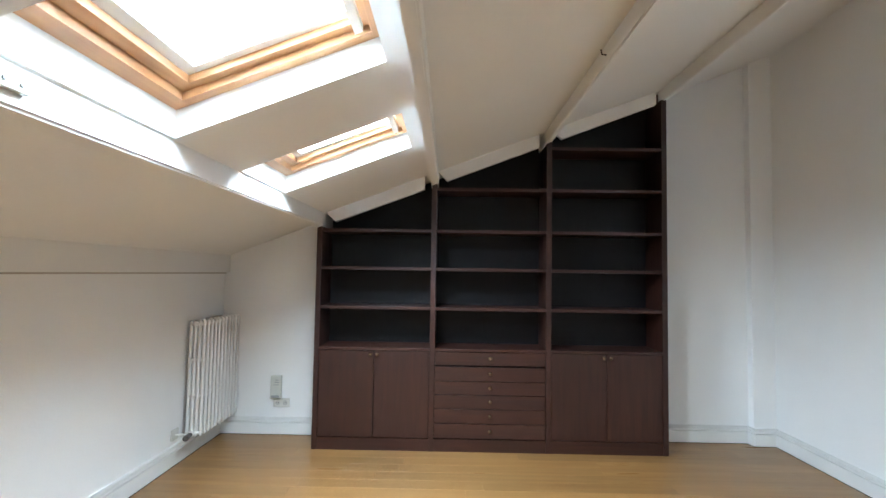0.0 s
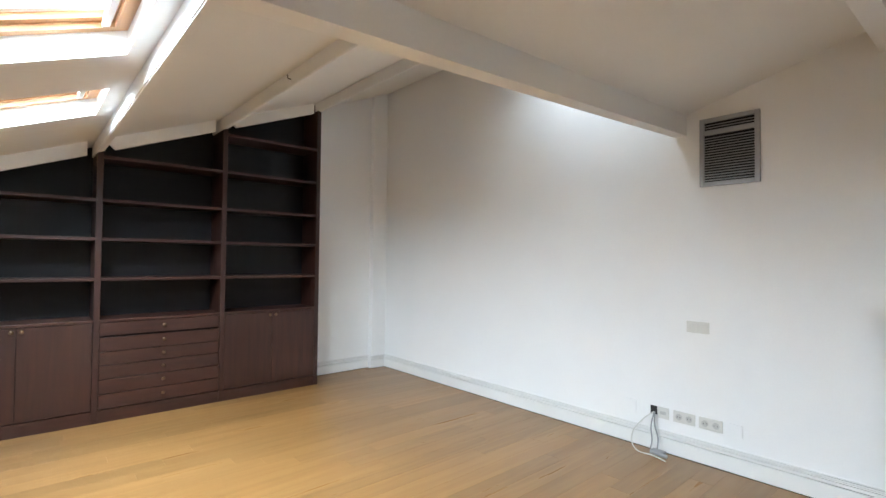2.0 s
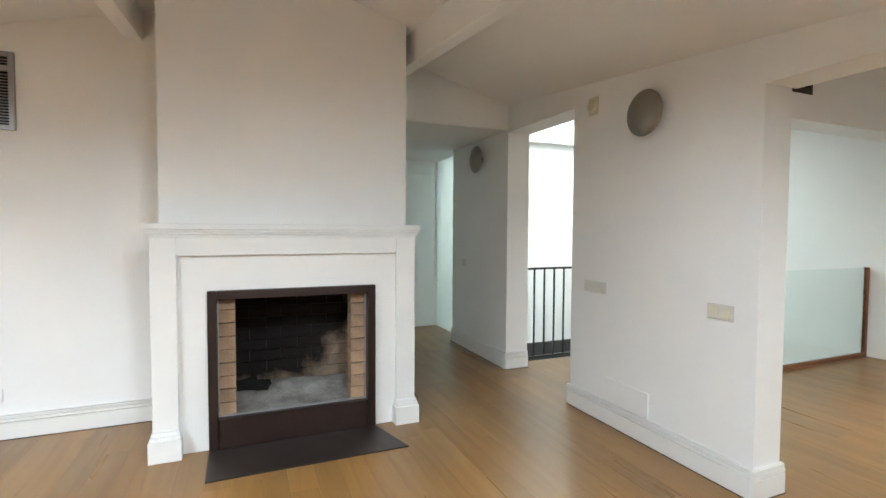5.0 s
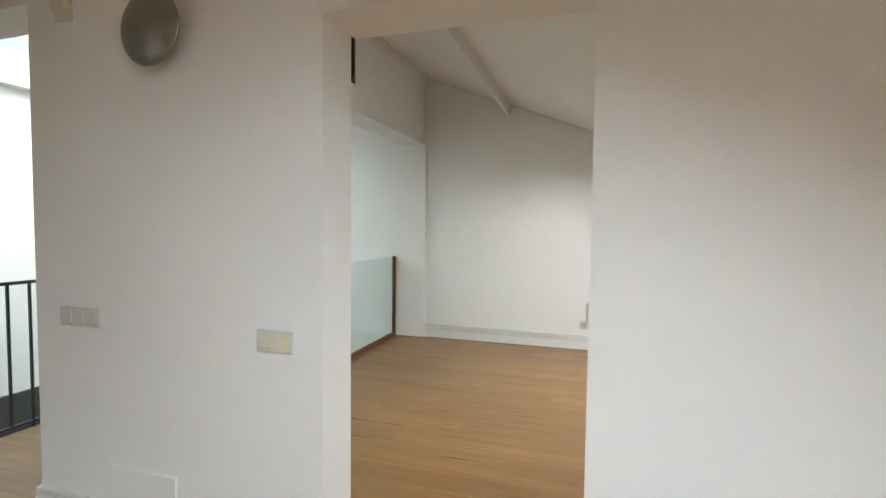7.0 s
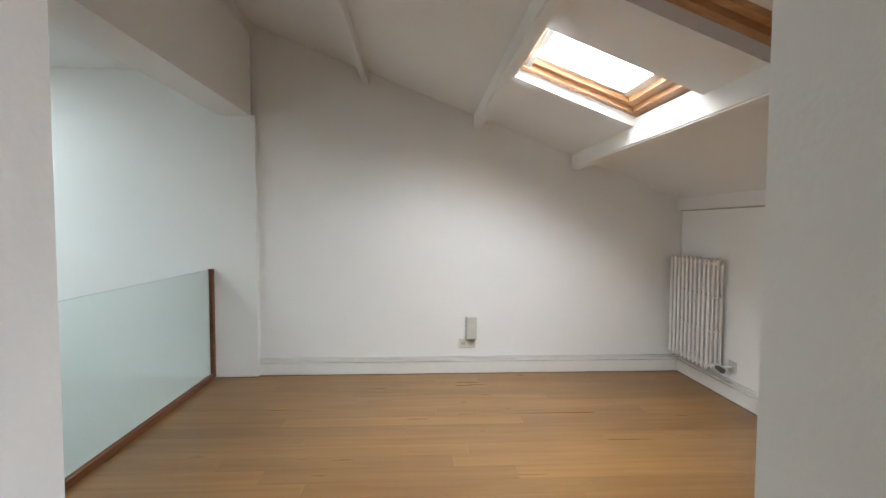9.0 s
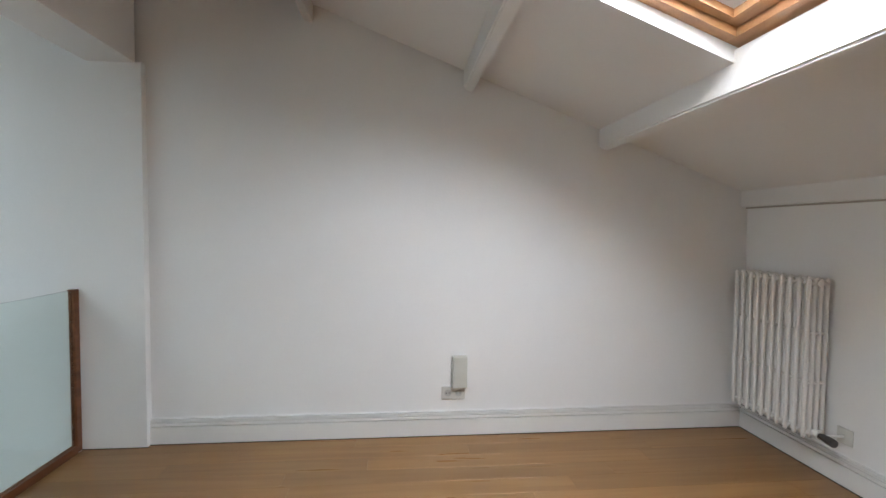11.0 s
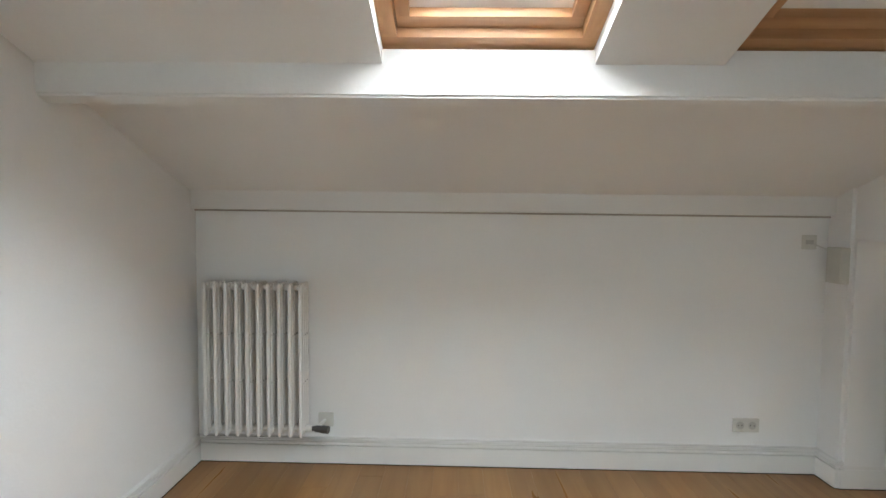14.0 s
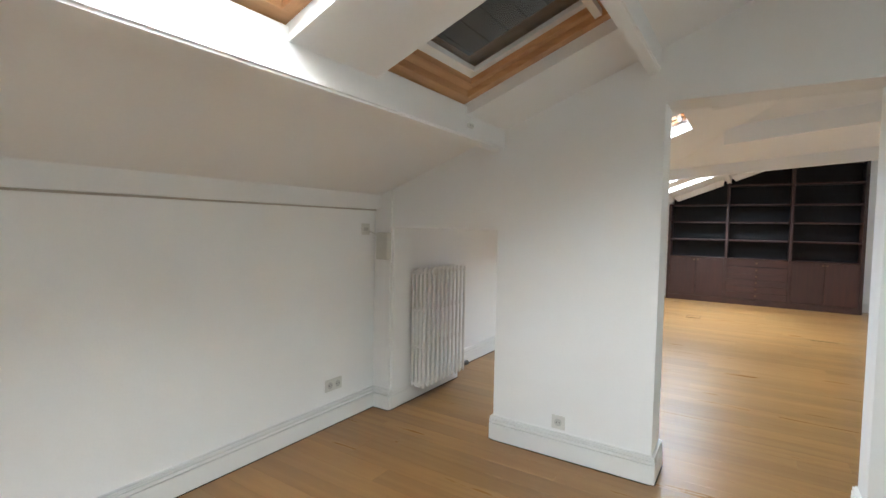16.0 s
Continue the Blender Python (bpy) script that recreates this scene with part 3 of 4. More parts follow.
# ---- fireplace ----
def fireplace():
    bm = bmesh.new()
    box(bm, 2.711, 3.46, -1.906, -0.355, 1.0, 3.45)
    box(bm, 2.711, 3.46, -0.60, -0.355, 0, 1.0)
    box(bm, 2.711, 3.46, -1.906, -1.66, 0, 1.0)
    box(bm, 3.30, 3.46, -1.66, -0.60, 0, 1.0)
    structure("wall_chimney_breast", bm, WALL, "white plastered chimney breast", "chimney breast")
    t = thing("fireplace", (2.65, -1.13, 0), "white painted fireplace surround with dark iron frame and sooty brick firebox", "fireplace")
    A, B = -1.925, -0.322
    C = (A + B) / 2
    # backing slabs round the opening
    boxpart("side_panel", (2.60, 2.709, -0.617, B - 0.02, 0, 1.0), TRIM, t)
    boxpart("side_panel", (2.60, 2.709, A + 0.02, -1.643, 0, 1.0), TRIM, t)
    boxpart("lintel_panel", (2.60, 2.709, A + 0.02, B - 0.02, 1.0, 1.29), TRIM, t)
    boxpart("lintel_panel", (2.601, 2.709, -1.643, -0.617, 0.974, 1.0), TRIM, t)
    for y0, y1 in ((B - 0.135, B), (A, A + 0.135)):
        boxpart("pilaster", (2.565, 2.60, y0, y1, 0.15, 1.30), TRIM, t, bev=0.003)
        bm = bmesh.new()
        box(bm, 2.515, 2.709, y0 - 0.018, y1 + 0.018, 0, 0.125, 0.003)
        box(bm, 2.526, 2.709, y0 - 0.011, y1 + 0.011, 0.125, 0.145, 0.002)
        box(bm, 2.545, 2.709, y0 - 0.005, y1 + 0.005, 0.145, 0.165, 0.002)
        part("plinth_block", bm, TRIM, t)
        # return along the side of the breast
    boxpart("side_return", (2.60, 2.71, B - 0.02, B, 0.15, 1.30), TRIM, t)
    boxpart("side_return", (2.60, 2.71, A, A + 0.02, 0.15, 1.30), TRIM, t)
    boxpart("frieze", (2.566, 2.60, A + 0.135, B - 0.135, 1.19, 1.30), TRIM, t, bev=0.002)
    bm = bmesh.new()
    for k, (d, z0, z1) in enumerate(((0.008, 1.30, 1.315), (0.018, 1.317, 1.330), (0.026, 1.332, 1.345), (0.038, 1.348, 1.378))):
        box(bm, 2.566 - d, 2.712, A - d * 0.9, B + d * 0.9, z0, z1, 0.002)
        if k < 3:
            box(bm, 2.566 - d + 0.006, 2.712, A - d * 0.9 + 0.006, B + d * 0.9 - 0.006, z1 - 0.001, z1 + 0.004)
    part("mantel_shelf", bm, TRIM, t, "white moulded mantel shelf")
    # iron frame
    bm = bmesh.new()
    y0, y1, w = -1.642, -0.615, 0.052
    for d in ((y0, y0 + w, 0.0, 0.975), (y1 - w, y1, 0.0, 0.975), (y0 + w, y1 - w, 0.923, 0.975)):
        box(bm, 2.56, 2.63, d[0], d[1], d[2], d[3], 0.003)
    part("iron_frame", bm, IRON, t, "dark brown iron frame")
    bm = bmesh.new()
    box(bm, 2.575, 2.64, y0 + w, y1 - w, 0.0, 0.185, 0.003)
    box(bm, 2.568, 2.64, y0 + w, y1 - w, 0.172, 0.187)
    part("front_panel", bm, IRON, t, "dark brown iron front panel")
    bm = bmesh.new()
    for d in ((y0 + w, y0 + w + 0.008, 0.187, 0.923), (y1 - w - 0.008, y1 - w, 0.187, 0.923), (y0 + w + 0.008, y1 - w - 0.008, 0.187, 0.196)):
        box(bm, 2.618, 2.634, *d)
    part("inner_trim", bm, GREYAL, t, "thin grey metal inner edge")
    # firebox
    boxpart("firebox_floor", (2.63, 3.26, -1.655, -0.605, 0.10, 0.182), ASH, t, "ash-covered firebox floor")
    boxpart("firebox_back", (3.27, 3.299, -1.655, -0.605, 0.1, 0.998), MORTAR, t)
    boxpart("firebox_hood", (2.64, 3.27, -1.655, -0.605, 0.955, 0.998), CHAR, t, "soot-black throat")
    boxpart("firebox_side", (2.645, 3.27, -0.625, -0.602, 0.1, 0.96), MORTAR, t)
    boxpart("firebox_side", (2.645, 3.27, -1.657, -1.634, 0.1, 0.96), MORTAR, t)
    h, z = 0.078, 0.186
    row = 0
    cache = {}

    def brick(w, d, at, m):
        key = (round(w, 3), round(d, 3), m.name)
        if key not in cache:
            bm = bmesh.new()
            box(bm, -d / 2, d / 2, -w / 2, w / 2, -h / 2, h / 2)
            bmesh.ops.bevel(bm, geom=bm.edges[:], offset=0.0018, segments=1, affect="EDGES")
            me = bpy.data.meshes.new("brick")
            bm.to_mesh(me)
            bm.free()
            me.materials.append(m)
            cache[key] = me
        ob = new("brick", cache[key])
        ob.parent = t
        ob.matrix_parent_inverse = t.matrix_basis.inverted()
        ob.location = at

    while z + h < 0.96:
        zz = z + h / 2
        # front jamb bricks, then the splayed sides and the back
        jit = 0.004 * ((row * 37) % 5 - 2)
        brick(0.14, 0.11, (2.70 + jit, -0.697, zz), BRICK)
        brick(0.14, 0.11, (2.70 - jit, -1.560, zz), BRICK)
        for k in range(3):
            for yy in (-0.652, -1.607):
                brick(0.05, 0.145, (2.83 + 0.155 * k + (0.07 if row % 2 else 0) * (k < 2), yy, zz), SOOT)
        y = -0.63 - (0.12 if row % 2 else 0)
        while y > -1.64:
            wd = min(0.22, y + 1.64)
            if wd > 0.05:
                brick(wd, 0.03, (3.262, y - wd / 2, zz), SOOT)
            y -= 0.225
        z += h + 0.005
        row += 1
    for (x, y, r, l, a) in ((3.02, -0.86, 0.045, 0.26, 20), (3.10, -0.80, 0.035, 0.2, -25)):
        bm = bmesh.new()
        d = Vector((math.sin(radians(a)), math.cos(radians(a)), 0)) * l / 2
        tube(bm, Vector((x, y, 0.20 + r * 0.85)) - d, Vector((x, y, 0.20 + r * 0.85)) + d, r, 10, r * 0.8)
        for v in bm.verts:
            v.co += Vector((random.uniform(-1, 1), random.uniform(-1, 1), random.uniform(-0.5, 1))) * r * 0.18
        ob = part("charred_log", bm, CHAR)
        tagged(ob, "black charred log lying in the firebox ash", "log")
    bm = bmesh.new()
    bmesh.ops.create_grid(bm, x_segments=26, y_segments=40, size=1, matrix=Matrix.Translation((2.97, -1.12, 0.184)) @ Matrix.Diagonal((0.27, 0.47, 1, 1)))
    for v in bm.verts:
        e = max(0, 1 - ((v.co.x - 3.06) / 0.2) ** 2 - ((v.co.y + 1.1) / 0.42) ** 2)
        v.co.z += 0.05 * e + 0.022 * noise.noise(v.co * 14) * (0.3 + e) + 0.008 * noise.noise(v.co * 45)
    part("ash_bed", bm, ASH, t, "heap of pale grey ash", True)
    bm = bmesh.new()
    hexa(bm, [(2.182, -1.752, 0.001), (2.56, -1.642, 0.001), (2.56, -0.615, 0.001), (2.182, -0.617, 0.001), (2.182, -1.752, 0.008), (2.56, -1.642, 0.008), (2.56, -0.615, 0.008), (2.182, -0.617, 0.008)])
    tagged(part("hearth_plate", bm, SLATE), "dark metal hearth plate on the oak floor", "hearth")


fireplace()


# ---- radiators ----
def radiator(at, rz, n, height, pitch, label, valve_end):
    """Column radiator along local y, wall side at local -x, standing proud of the wall."""
    t = thing("radiator", (0, 0, 0), label, "radiator", "column radiators")
    cols = (-0.054, -0.018, 0.018, 0.054)
    r = 0.0122
    for i in range(n):
        y = (i - (n - 1) / 2) * pitch
        bm = bmesh.new()
        for x in cols:
            # each column rounds over at the top and foot
            lathe(bm, [(0.001, 0.0), (r * 0.6, 0.003), (r * 0.92, 0.010), (r, 0.02), (r, height - 0.02), (r * 0.92, height - 0.010), (r * 0.6, height - 0.003), (0.001, height)], 14, pose(x, y, 0))
        for z in (0.03, height - 0.03):
            tube(bm, (cols[0], y, z), (cols[-1], y, z), r * 1.05, 12)
        for f in (0.345, 0.655):
            tube(bm, (cols[0], y, height * f), (cols[-1], y, height * f), 0.0105, 10)
        part("section", bm, ENAMEL, t, smooth=True)
    L = (n - 1) * pitch / 2 + 0.018
    for z in (0.03, height - 0.03):
        bm = bmesh.new()
        tube(bm, (0, -L, z), (0, L, z), 0.02, 14)
        part("header_pipe", bm, ENAMEL, t)
    s = valve_end
    bm = bmesh.new()
    tube(bm, (0, s * L, 0.03), (0, s * (L + 0.03), 0.03), 0.021, 14)
    part("plug", bm, ENAMEL, t)
    v = bmesh.new()
    tube(v, (0, s * (L + 0.03), 0.03), (0, s * (L + 0.075), 0.03), 0.014, 12)
    tube(v, (0.0, s * (L + 0.05), 0.03), (0.012, s * (L + 0.115), 0.03), 0.019, 14)
    tube(v, (0.006, s * (L + 0.085), 0.03), (0.014, s * (L + 0.128), 0.03), 0.022, 14)
    vo = part("valve", v, VALVE, t, "dark chrome radiator valve")
    bm = bmesh.new()
    tube(bm, (-0.005, s * (L + 0.06), 0.04), (-0.10, s * (L + 0.085), 0.045), 0.008, 10)
    part("pipe", bm, ENAMEL, t, "white feed pipe")
    bm = bmesh.new()
    box(bm, -0.103, -0.088, s * (L + 0.085) - 0.045, s * (L + 0.085) + 0.045, 0.005, 0.09, 0.004)
    part("pipe_plate", bm, PLASTIC, t, "white square wall plate")
    for y in (-L * 0.7, L * 0.7):
        bm = bmesh.new()
        box(bm, -0.105, -0.05, y - 0.01, y + 0.01, height - 0.09, height - 0.06)
        part("bracket", bm, ENAMEL, t)
    t.matrix_basis = pose(*at, 0, 0, rz)
    return t


radiator((KNEE + 0.105, 4.53, 0.19), 0, 11, 0.925, 0.062, "white steel column radiator hung on the knee wall near the bookcase", -1)
radiator((KNEE + 0.095, -6.69, 0.215), 0, 10, 0.88, 0.0605, "white steel column radiator in the back room corner", 1)
radiator((-1.754 + 0.105, -2.89, 0.125), 0, 11, 0.93, 0.06, "white steel column radiator beyond the low opening", 1)


# ---- wall fittings ----
def plate(name, at, rz, n, kind, label, category, w=0.082, h=0.082):
    """Faceplate of n modules; local +y points out of the wall, x along it."""
    t = thing(name, (0, 0, 0), label, category)
    W2 = (w + 0.071 * (n - 1)) / 2
    bm = bmesh.new()
    box(bm, -W2, W2, 0.0, 0.009, -h / 2, h / 2, 0.003)
    part("cover_plate", bm, PLASTIC, t)
    for i in range(n):
        x = (i - (n - 1) / 2) * 0.071
        if kind == "socket":
            bm = bmesh.new()
            lathe(bm, [(0.0225, 0.0092), (0.0225, 0.0115), (0.0195, 0.0115), (0.0190, 0.0100)], 20, pose(x, 0, 0, -90))
            s = part("socket_well", bm, WELL, t, "recessed round socket")
            for dx in (-0.0095, 0.0095):
                bm = bmesh.new()
                tube(bm, (x + dx, 0.0095, 0), (x + dx, 0.0125, 0), 0.003, 8)
                part("pin_hole", bm, BLACKP, s)
        elif kind == "switch":
            bm = bmesh.new()
            box(bm, x - 0.027, x + 0.027, 0.008, 0.0125, -0.027, 0.027, 0.002)
            part("rocker", bm, IVORY if category == "switch" else PLASTIC, t)
        else:
            bm = bmesh.new()
            box(bm, x - 0.022, x + 0.022, 0.008, 0.011, -0.012, 0.012, 0.001)
            part("data_port", bm, WELL, t)
    t.matrix_basis = pose(*at, 0, 0, rz)
    return t


# rz: 0 faces +y, 180 faces -y, 90 faces -x, -90 faces +x
plate("power_socket", (-1.322, NORTH, 0.291), 180, 2, "socket", "white double power socket above the skirting", "socket")
plate("power_socket", (0.10, SOUTH, 0.278), 0, 2, "socket", "white double power socket below a small grey box", "socket")
plate("power_socket", (KNEE, -3.84, 0.28), -90, 2, "socket", "white double power socket on the knee wall", "socket")
plate("power_socket", (-0.445, DIV_S, 0.218), 180, 1, "socket", "white single power socket on the partition pier", "socket")
plate("light_switch", (3.258, 0.88, 0.955), 90, 2, "switch", "pale double switch plate on the white wall", "switch plate")
plate("power_socket", (3.258, 1.125, 0.285), 90, 1, "data", "white data and aerial socket beside an open wall box", "socket")
plate("power_socket", (3.258, 0.975, 0.285), 90, 2, "socket", "white double power socket above the skirting", "socket")
plate("power_socket", (3.258, 0.797, 0.285), 90, 2, "socket", "white double power socket above the skirting", "socket")
plate("light_switch", (1.172, DIV_N, 0.92), 0, 2, "switch", "white double switch with ivory rockers", "switch")
plate("light_switch", (2.15, DIV_N, 0.945), 0, 3, "switch", "white triple switch plate", "switch plate")
plate("light_switch", (4.35, DIV_N, 0.98), 0, 1, "switch", "white single switch on the corridor wall", "switch plate")
plate("aerial_socket", (KNEE, -3.53, 1.358), -90, 1, "data", "white aerial socket near the cornice", "socket")
boxpart("blank_plate", (3.249, 3.257, 0.60, 0.68, 0.245, 0.325), WALL)
tagged(bpy.data.objects["blank_plate"], "white painted-over blank wall plate", "wall plate")
boxpart("blank_plate", (3.250, 3.257, 1.335, 1.425, 0.245, 0.335), WALL)
tagged(bpy.data.objects["blank_plate.001"], "white painted-over blank wall plate", "wall plate")

# open junction hole and loose cables
t = thing("junction_box", (EAST, 1.195, 0.30), "open black wall box with its cover missing", "junction box")
boxpart("recess", (3.2545, 3.259, 1.172, 1.222, 0.262, 0.325), BLACKP, t)


def cable(name, pts, r, m, label):
    cu = bpy.data.curves.new(name, "CURVE")
    cu.dimensions, cu.bevel_depth, cu.bevel_resolution = "3D", r, 3
    sp = cu.splines.new("BEZIER")
    sp.bezier_points.add(len(pts) - 1)
    for b, p in zip(sp.bezier_points, pts):
        b.co = p
        b.handle_left_type = b.handle_right_type = "AUTO"
    cu.materials.append(m)
    return tagged(new(name, cu), label, "cable")


cable("loose_cable", [(3.255, 1.195, 0.28), (3.20, 1.255, 0.22), (3.16, 1.325, 0.08), (3.12, 1.275, 0.01), (3.10, 1.125, 0.008), (3.06, 1.025, 0.008)], 0.0045, PLASTIC, "thin white loose cable looping to the floor")
cable("loose_cable", [(3.255, 1.190, 0.28), (3.22, 1.175, 0.2), (3.21, 1.145, 0.1), (3.17, 1.135, 0.02)], 0.0055, GREYP, "grey loose cable hanging to the floor")
cable("loose_cable", [(3.255, 1.193, 0.28), (3.215, 1.200, 0.18), (3.22, 1.195, 0.07), (3.16, 1.175, 0.015), (3.13, 1.115, 0.014)], 0.0045, GREYP, "grey loose cable hanging to the floor")
bm = bmesh.new()
box(bm, 3.13, 3.20, 1.075, 1.175, 0.002, 0.03, 0.008)
box(bm, 3.12, 3.15, 1.045, 1.105, 0.002, 0.024, 0.006)
tagged(part("cable_connector", bm, GREYP), "grey plastic cable connector lying on the floor", "connector")


def wall_box(at, rz, w, h, d, label, detail):
    t = thing("wall_box", (0, 0, 0), label, "wall box")
    bm = bmesh.new()
    box(bm, -w / 2, w / 2, 0, d, -h / 2, h / 2, 0.005)
    part("housing", bm, BOXGREY, t)
    bm = bmesh.new()
    box(bm, -w / 2 + 0.006, w / 2 - 0.006, d - 0.001, d + 0.003, -h / 2 + 0.006, h / 2 - 0.006, 0.001)
    part("cover", bm, BOXGREY, t)
    if detail:
        bm = bmesh.new()
        box(bm, -w / 2 + 0.012, w / 2 - 0.012, d + 0.002, d + 0.006, -h / 2 + 0.008, -h / 2 + 0.03)
        part("terminal_strip", bm, GREYP, t, "grey terminal strip")
        for k in range(3):
            bm = bmesh.new()
            box(bm, -w / 2 + 0.02, w / 2 - 0.03 - 0.01 * k, d + 0.002, d + 0.004, 0.02 + 0.022 * k, 0.026 + 0.022 * k)
            part("print_bar", bm, GREYP, t)
    t.matrix_basis = pose(*at, 0, 0, rz)


wall_box((-1.372, NORTH, 0.44), 180, 0.10, 0.21, 0.035, "white plastic control box with terminals above a socket", True)
wall_box((0.06, SOUTH, 0.42), 0, 0.095, 0.205, 0.04, "pale grey plastic box above a socket", False)
wall_box((-1.80, -3.42, 1.235), 180, 0.11, 0.20, 0.045, "pale grey plastic box on the pier beside the cornice", False)
cable("box_lead", [(KNEE + 0.009, -3.50, 1.345), (KNEE + 0.05, -3.46, 1.32), (-1.845, -3.445, 1.31)], 0.003, PLASTIC, "short white lead between wall plate and box")

# ventilation grille
t = thing("ventilation_grille", (EAST, 0.675, 2.195), "grey aluminium ventilation grille with level slats", "vent")
y0, y1, z0, z1 = 0.488, 0.86, 1.958, 2.44
# flat black board in place of the unlit depth behind the slats
boxpart("backing", (3.250, 3.256, y0 + 0.01, y1 - 0.01, z0 + 0.01, z1 - 0.01), DARK, t, "black sheet painted as the shade behind the slats")
for d in ((y0, y0 + 0.03, z0, z1), (y1 - 0.03, y1, z0, z1), (y0 + 0.03, y1 - 0.03, z0, z0 + 0.03), (y0 + 0.03, y1 - 0.03, z1 - 0.03, z1), (y0 + 0.03, y1 - 0.03, z1 - 0.12, z1 - 0.085)):
    boxpart("frame", (3.232, 3.257, *d), GREYAL, t, bev=0.002)
zz = z0 + 0.045
while zz < z1 - 0.035:
    if not (z1 - 0.125 < zz < z1 - 0.08):
        bm = bmesh.new()
        hexa(bm, [(3.249, y0 + 0.03, zz), (3.236, y0 + 0.03, zz - 0.006), (3.236, y1 - 0.03, zz - 0.006), (3.249, y1 - 0.03, zz),
                  (3.249, y0 + 0.03, zz + 0.004), (3.236, y0 + 0.03, zz - 0.002), (3.236, y1 - 0.03, zz - 0.002), (3.249, y1 - 0.03, zz + 0.004)])
        part("slat", bm, GREYAL, t)
    zz += 0.0185


# round wall lamps
def disc_lamp(x, z):
    t = thing("wall_lamp", (x, DIV_N, z), "round brushed-steel dish wall lamp, unlit", "wall lamp", "dish wall lamps")
    bm = bmesh.new()
    tube(bm, (x, DIV_N, z), (x, DIV_N + 0.055, z), 0.05, 24)
    part("mount", bm, DKGREY, t, "dark round wall mount")
    bm = bmesh.new()
    prof = [(0.03, 0.05), (0.10, 0.052), (0.138, 0.056), (0.142, 0.060), (0.138, 0.064), (0.12, 0.074), (0.09, 0.086), (0.055, 0.094), (0.02, 0.098), (0.001, 0.0985)]
    lathe(bm, prof, 48, pose(x, DIV_N, z, -90))
    part("dish", bm, STEEL, t, "shallow domed brushed-steel dish", True)


disc_lamp(1.673, 2.075)
disc_lamp(3.968, 2.095)
bm = bmesh.new()
lathe(bm, [(0.0, 0.0), (0.045, 0.0), (0.045, 0.022), (0.036, 0.032), (0.001, 0.034)], 24, pose(2.20, DIV_N, 2.245, -90))
t = thing("smoke_sounder", (2.20, DIV_N, 2.245), "small round ivory plastic wall sounder", "detector")
part("housing", bm, IVORY, t, smooth=False)
boxpart("base", (2.15, 2.25, DIV_N, DIV_N + 0.006, 2.18, 2.31), IVORY, t, bev=0.002)
# low access panel
t = thing("access_panel", (1.82, DIV_N, 0.24), "white flush access panel above the skirting", "panel")
boxpart("cover", (1.64, 2.01, DIV_N, DIV_N + 0.012, 0.165, 0.325), WALL, t, bev=0.003)


# floor outlet boxes
def floor_box(x0, x1, y0, y1, label):
    t = thing("floor_outlet", ((x0 + x1) / 2, (y0 + y1) / 2, 0), label, "floor outlet", "floor outlets")
    w = 0.012
    for d in ((x0, x1, y0, y0 + w), (x0, x1, y1 - w, y1), (x0, x0 + w, y0 + w, y1 - w), (x1 - w, x1, y0 + w, y1 - w)):
        boxpart("rim", (*d, 0.0, 0.004), IRON, t)
    boxpart("lid", (x0 + w + 0.002, x1 - w - 0.002, y0 + w + 0.002, y1 - w - 0.002, 0.0, 0.003), OAK, t, "oak-faced lid")
    boxpart("lift_slot", ((x0 + x1) / 2 - 0.05, (x0 + x1) / 2 + 0.05, y0 + w + 0.004, y0 + w + 0.024, 0.003, 0.0042), BLACKP, t)


floor_box(-0.25, -0.055, -4.95, -4.71, "square oak-lidded floor outlet with dark rim")
floor_box(-0.33, -0.135, 2.34, 2.56, "square oak-lidded floor outlet with dark rim near the bookcase")

# beam brackets for blind cords
for y, rf, bx, half in ((1.50, roof1, -0.879, 0.05), (-3.86, roof2, -0.849, 0.028)):
    t = thing("beam_bracket", (bx, y, rf(-0.93, 0)), "small white bracket screwed to the beam", "bracket")
    bm = bmesh.new()
    z = rf(bx, 0) - 0.055
    box(bm, bx, bx + 0.017, y - half, y + half, z - 0.4 * half, z + 0.4 * half, 0.003)
    part("body", bm, PLASTIC, t)
    for dy in (-half / 2, half / 2):
        bm = bmesh.new()
        tube(bm, (bx + 0.0165, y + dy, z), (bx + 0.02, y + dy, z), 0.12 * half, 8)
        part("screw", bm, GREYP, t)

# bent nail in a roof beam
bm = bmesh.new()
tube(bm, (1.083, 2.91, 2.745), (1.055, 2.908, 2.748), 0.004, 8)
tube(bm, (1.056, 2.908, 2.747), (1.048, 2.902, 2.772), 0.0035, 8)
tagged(part("nail", bm, IRON), "bent rusty nail stuck in a white roof beam", "nail")

# ---- stair edge ----
t = thing("glass_balustrade", (2.36, -6.0, 0), "green-tinted glass balustrade with reddish wood post and base rail", "balustrade")
boxpart("pane", (2.352, 2.364, -6.985, -4.66, 0.03, 0.965), GREENGLASS, t)
boxpart("post", (2.338, 2.378, -7.03, -6.985, 0.0, 0.97), CHERRY, t, bev=0.003)
bm = bmesh.new()
box(bm, 2.335, 2.352, -6.985, -4.66, 0.0, 0.045, 0.003)
box(bm, 2.364, 2.381, -6.985, -4.66, 0.0, 0.045, 0.003)
part("base_rail", bm, CHERRY, t)
t = thing("stair_railing", (3.56, -4.0, 0), "black painted steel stair railing with thin upright bars", "railing")
boxpart("top_rail", (3.545, 3.575, -4.62, -3.42, 0.945, 0.965), BLACKRAIL, t)
boxpart("bottom_rail", (3.55, 3.57, -4.62, -3.42, 0.03, 0.045), BLACKRAIL, t)
boxpart("top_rail", (2.37, 3.545, -4.62, -4.60, 0.945, 0.965), BLACKRAIL, t)
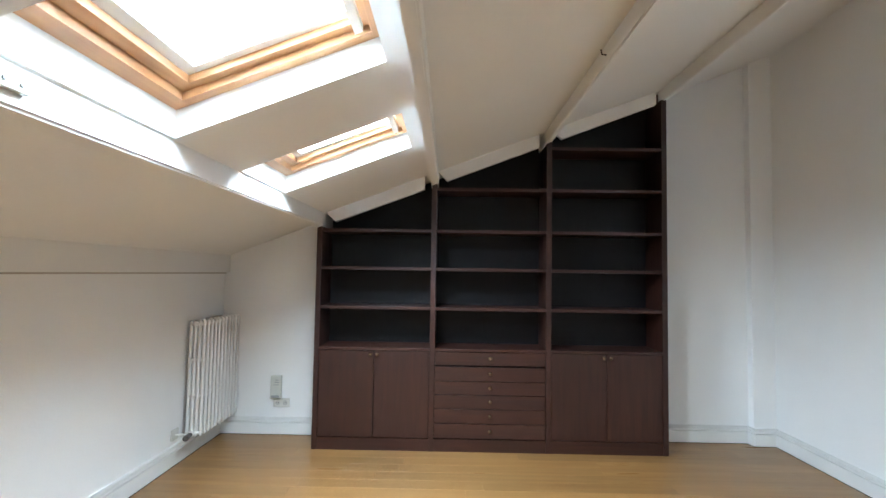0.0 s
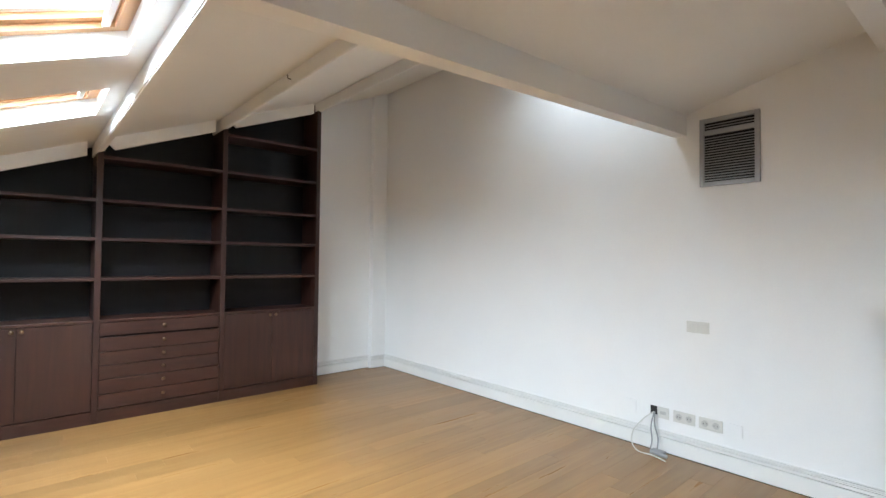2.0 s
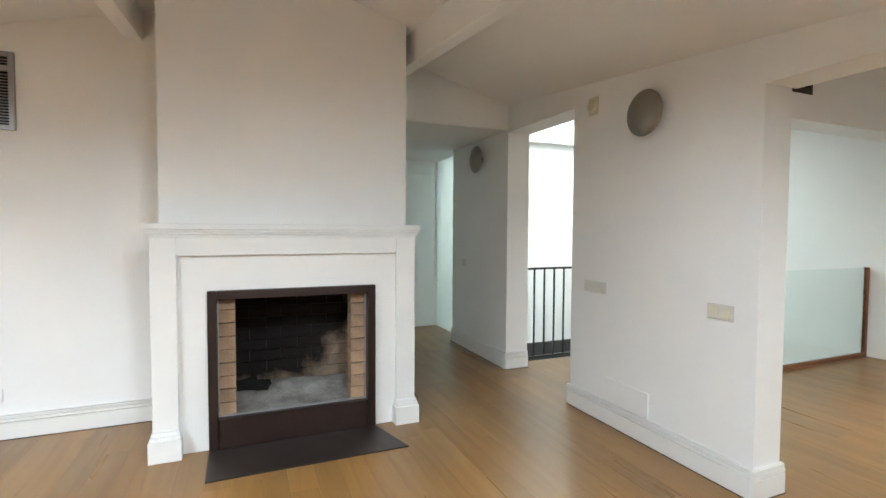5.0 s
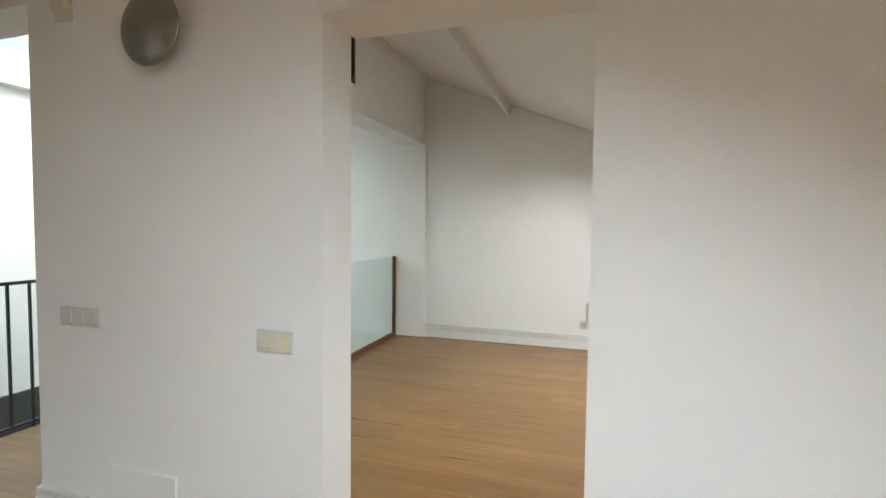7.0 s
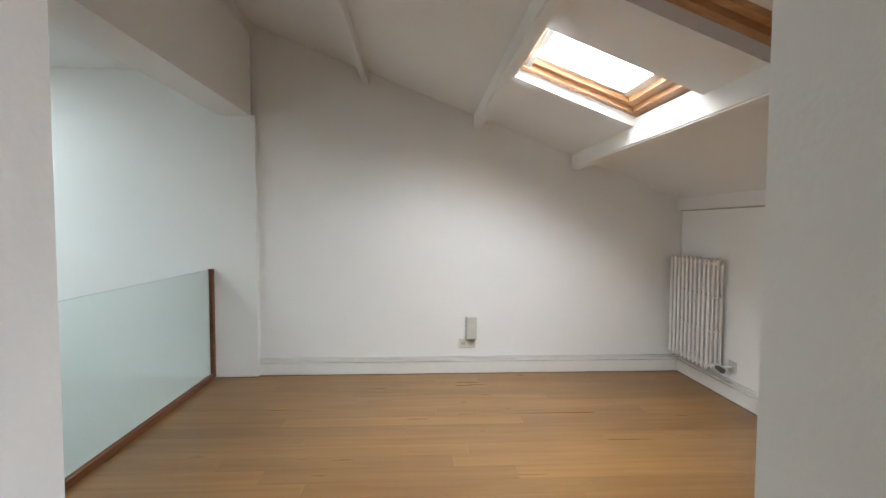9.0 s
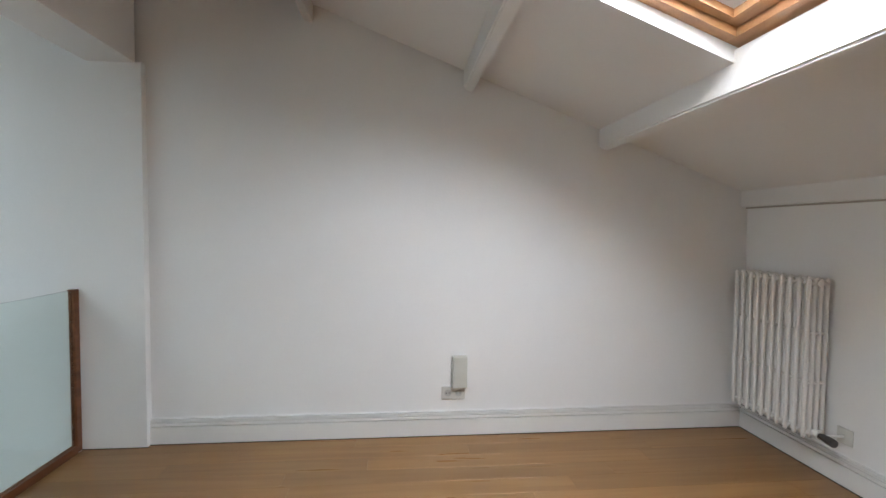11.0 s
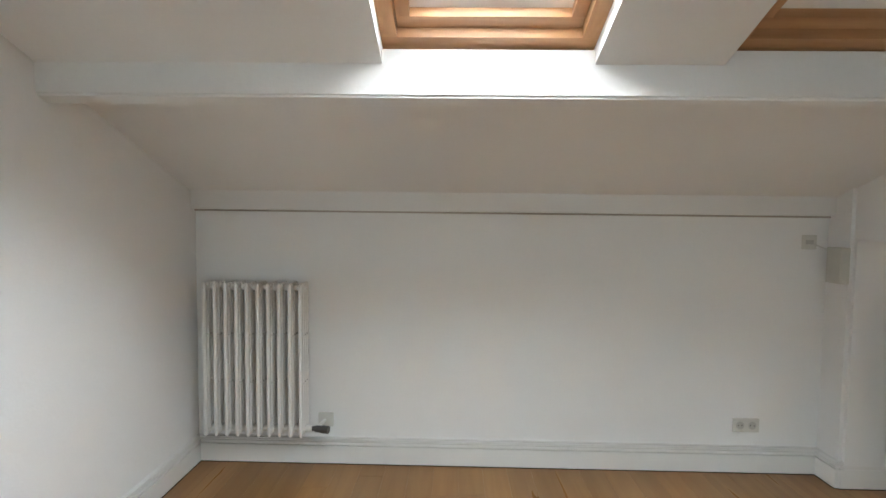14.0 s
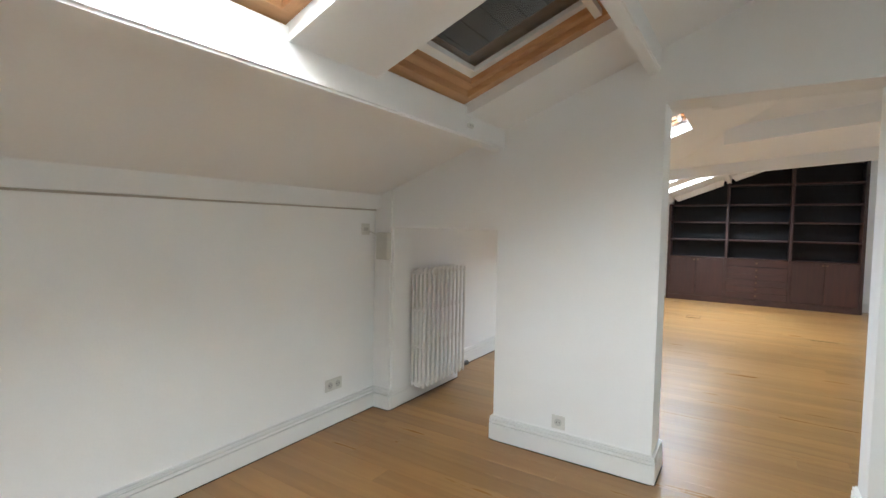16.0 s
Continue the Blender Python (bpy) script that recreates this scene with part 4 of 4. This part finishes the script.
boxpart("bottom_rail", (2.37, 3.55, -4.62, -4.60, 0.03, 0.045), BLACKRAIL, t)
for i in range(10):
    y = -3.46 - 0.123 * i
    boxpart("bar", (3.553, 3.567, y - 0.007, y + 0.007, -0.05 if i % 3 == 0 else 0.045, 0.945), BLACKRAIL, t)
for i in range(9):
    x = 2.45 + 0.123 * i
    boxpart("bar", (x - 0.007, x + 0.007, -4.617, -4.603, -0.05 if i % 3 == 0 else 0.045, 0.945), BLACKRAIL, t)
# frosted panel and end door of the corridor
t = thing("frosted_glass_partition", (5.16, -3.34, 0), "tall frosted glass panel glowing with stairwell daylight", "partition")
boxpart("pane", (4.684, 5.64, -3.345, -3.33, 0.0, 2.34), FROST, t)
boxpart("edge_strip", (5.61, 5.64, -3.33, -3.31, 0.0, 2.30), TRIM, t)
t = thing("corridor_door", (5.62, -2.7, 0), "plain white door at the corridor end", "door")
boxpart("door_leaf", (5.60, 5.638, -3.28, -2.50, 0.005, 2.1), TRIM, t, bev=0.003)
boxpart("door_frame", (5.58, 5.638, -2.50, -2.43, 0.0, 2.2), GREYAL, t)
bm = bmesh.new()
tube(bm, (5.60, -2.57, 1.02), (5.55, -2.57, 1.02), 0.01, 10)
tube(bm, (5.55, -2.57, 1.02), (5.55, -2.69, 1.02), 0.009, 10)
part("handle", bm, STEEL, t, "brushed-steel lever handle")

# ---- floor boards ----
rng = random.Random(5)
PW = 0.142
near, far = [], []
for (fx0, fx1, fy0, fy1) in ((KNEE, EAST, DIV_N, NORTH), (DOOR_E, 2.335, DIV_S, DIV_SE), (KNEE, 2.335, SOUTH, DIV_S), (EAST, 5.64, DIV_N, -1.906), (2.335, 3.55, -4.60, DIV_S), (-1.735, -0.885, DIV_S, DIV_N), (DOOR_W, DOOR_E, DIV_S, DIV_N), (2.42, 3.40, DIV_S, DIV_N), (4.684, 5.64, -3.33, DIV_N)):
    y = fy0
    while y < fy1 - 0.005:
        y2 = min(y + PW, fy1)
        x = fx0 - rng.uniform(0, 1.2)
        while x < fx1:
            x2 = x + rng.uniform(1.1, 2.1)
            a, b = max(x, fx0), min(x2, fx1)
            if b - a > 0.02:
                (near if (fy1 - fy0) > 2 and -2 < fx0 < 0 else far).append((a, b, y, y2))
            x = x2
        y = y2
near.sort(key=lambda q: abs(q[2] + 1.5))
far += near[300:]


def board(bm, a, b, c, d):
    g, e = 0.00015, 0.0006
    lo = [(a + g, c + g, -0.014), (b - g, c + g, -0.014), (b - g, d - g, -0.014), (a + g, d - g, -0.014)]
    m = [(p[0], p[1], -e) for p in lo]
    hi = [(a + g + e, c + g + e, 0), (b - g - e, c + g + e, 0), (b - g - e, d - g - e, 0), (a + g + e, d - g - e, 0)]
    vs = [[bm.verts.new(p) for p in r] for r in (lo, m, hi)]
    bm.faces.new(vs[2])
    for r, s in zip(vs, vs[1:]):
        for i in range(4):
            j = (i + 1) % 4
            bm.faces.new((r[i], r[j], s[j], s[i]))


for q in near[:300]:
    bm = bmesh.new()
    board(bm, *q)
    me = bpy.data.meshes.new("plank")
    bm.to_mesh(me)
    bm.free()
    me.materials.append(OAK)
    ob = new("plank", me)
    ob.parent = floor
bm = bmesh.new()
for q in far:
    board(bm, *q)
me = bpy.data.meshes.new("planks")
bm.to_mesh(me)
bm.free()
me.materials.append(OAK2)
ob = new("planks", me)
ob.parent = floor
tagged(ob, "oak planks of the outlying floor", kind="stuff")
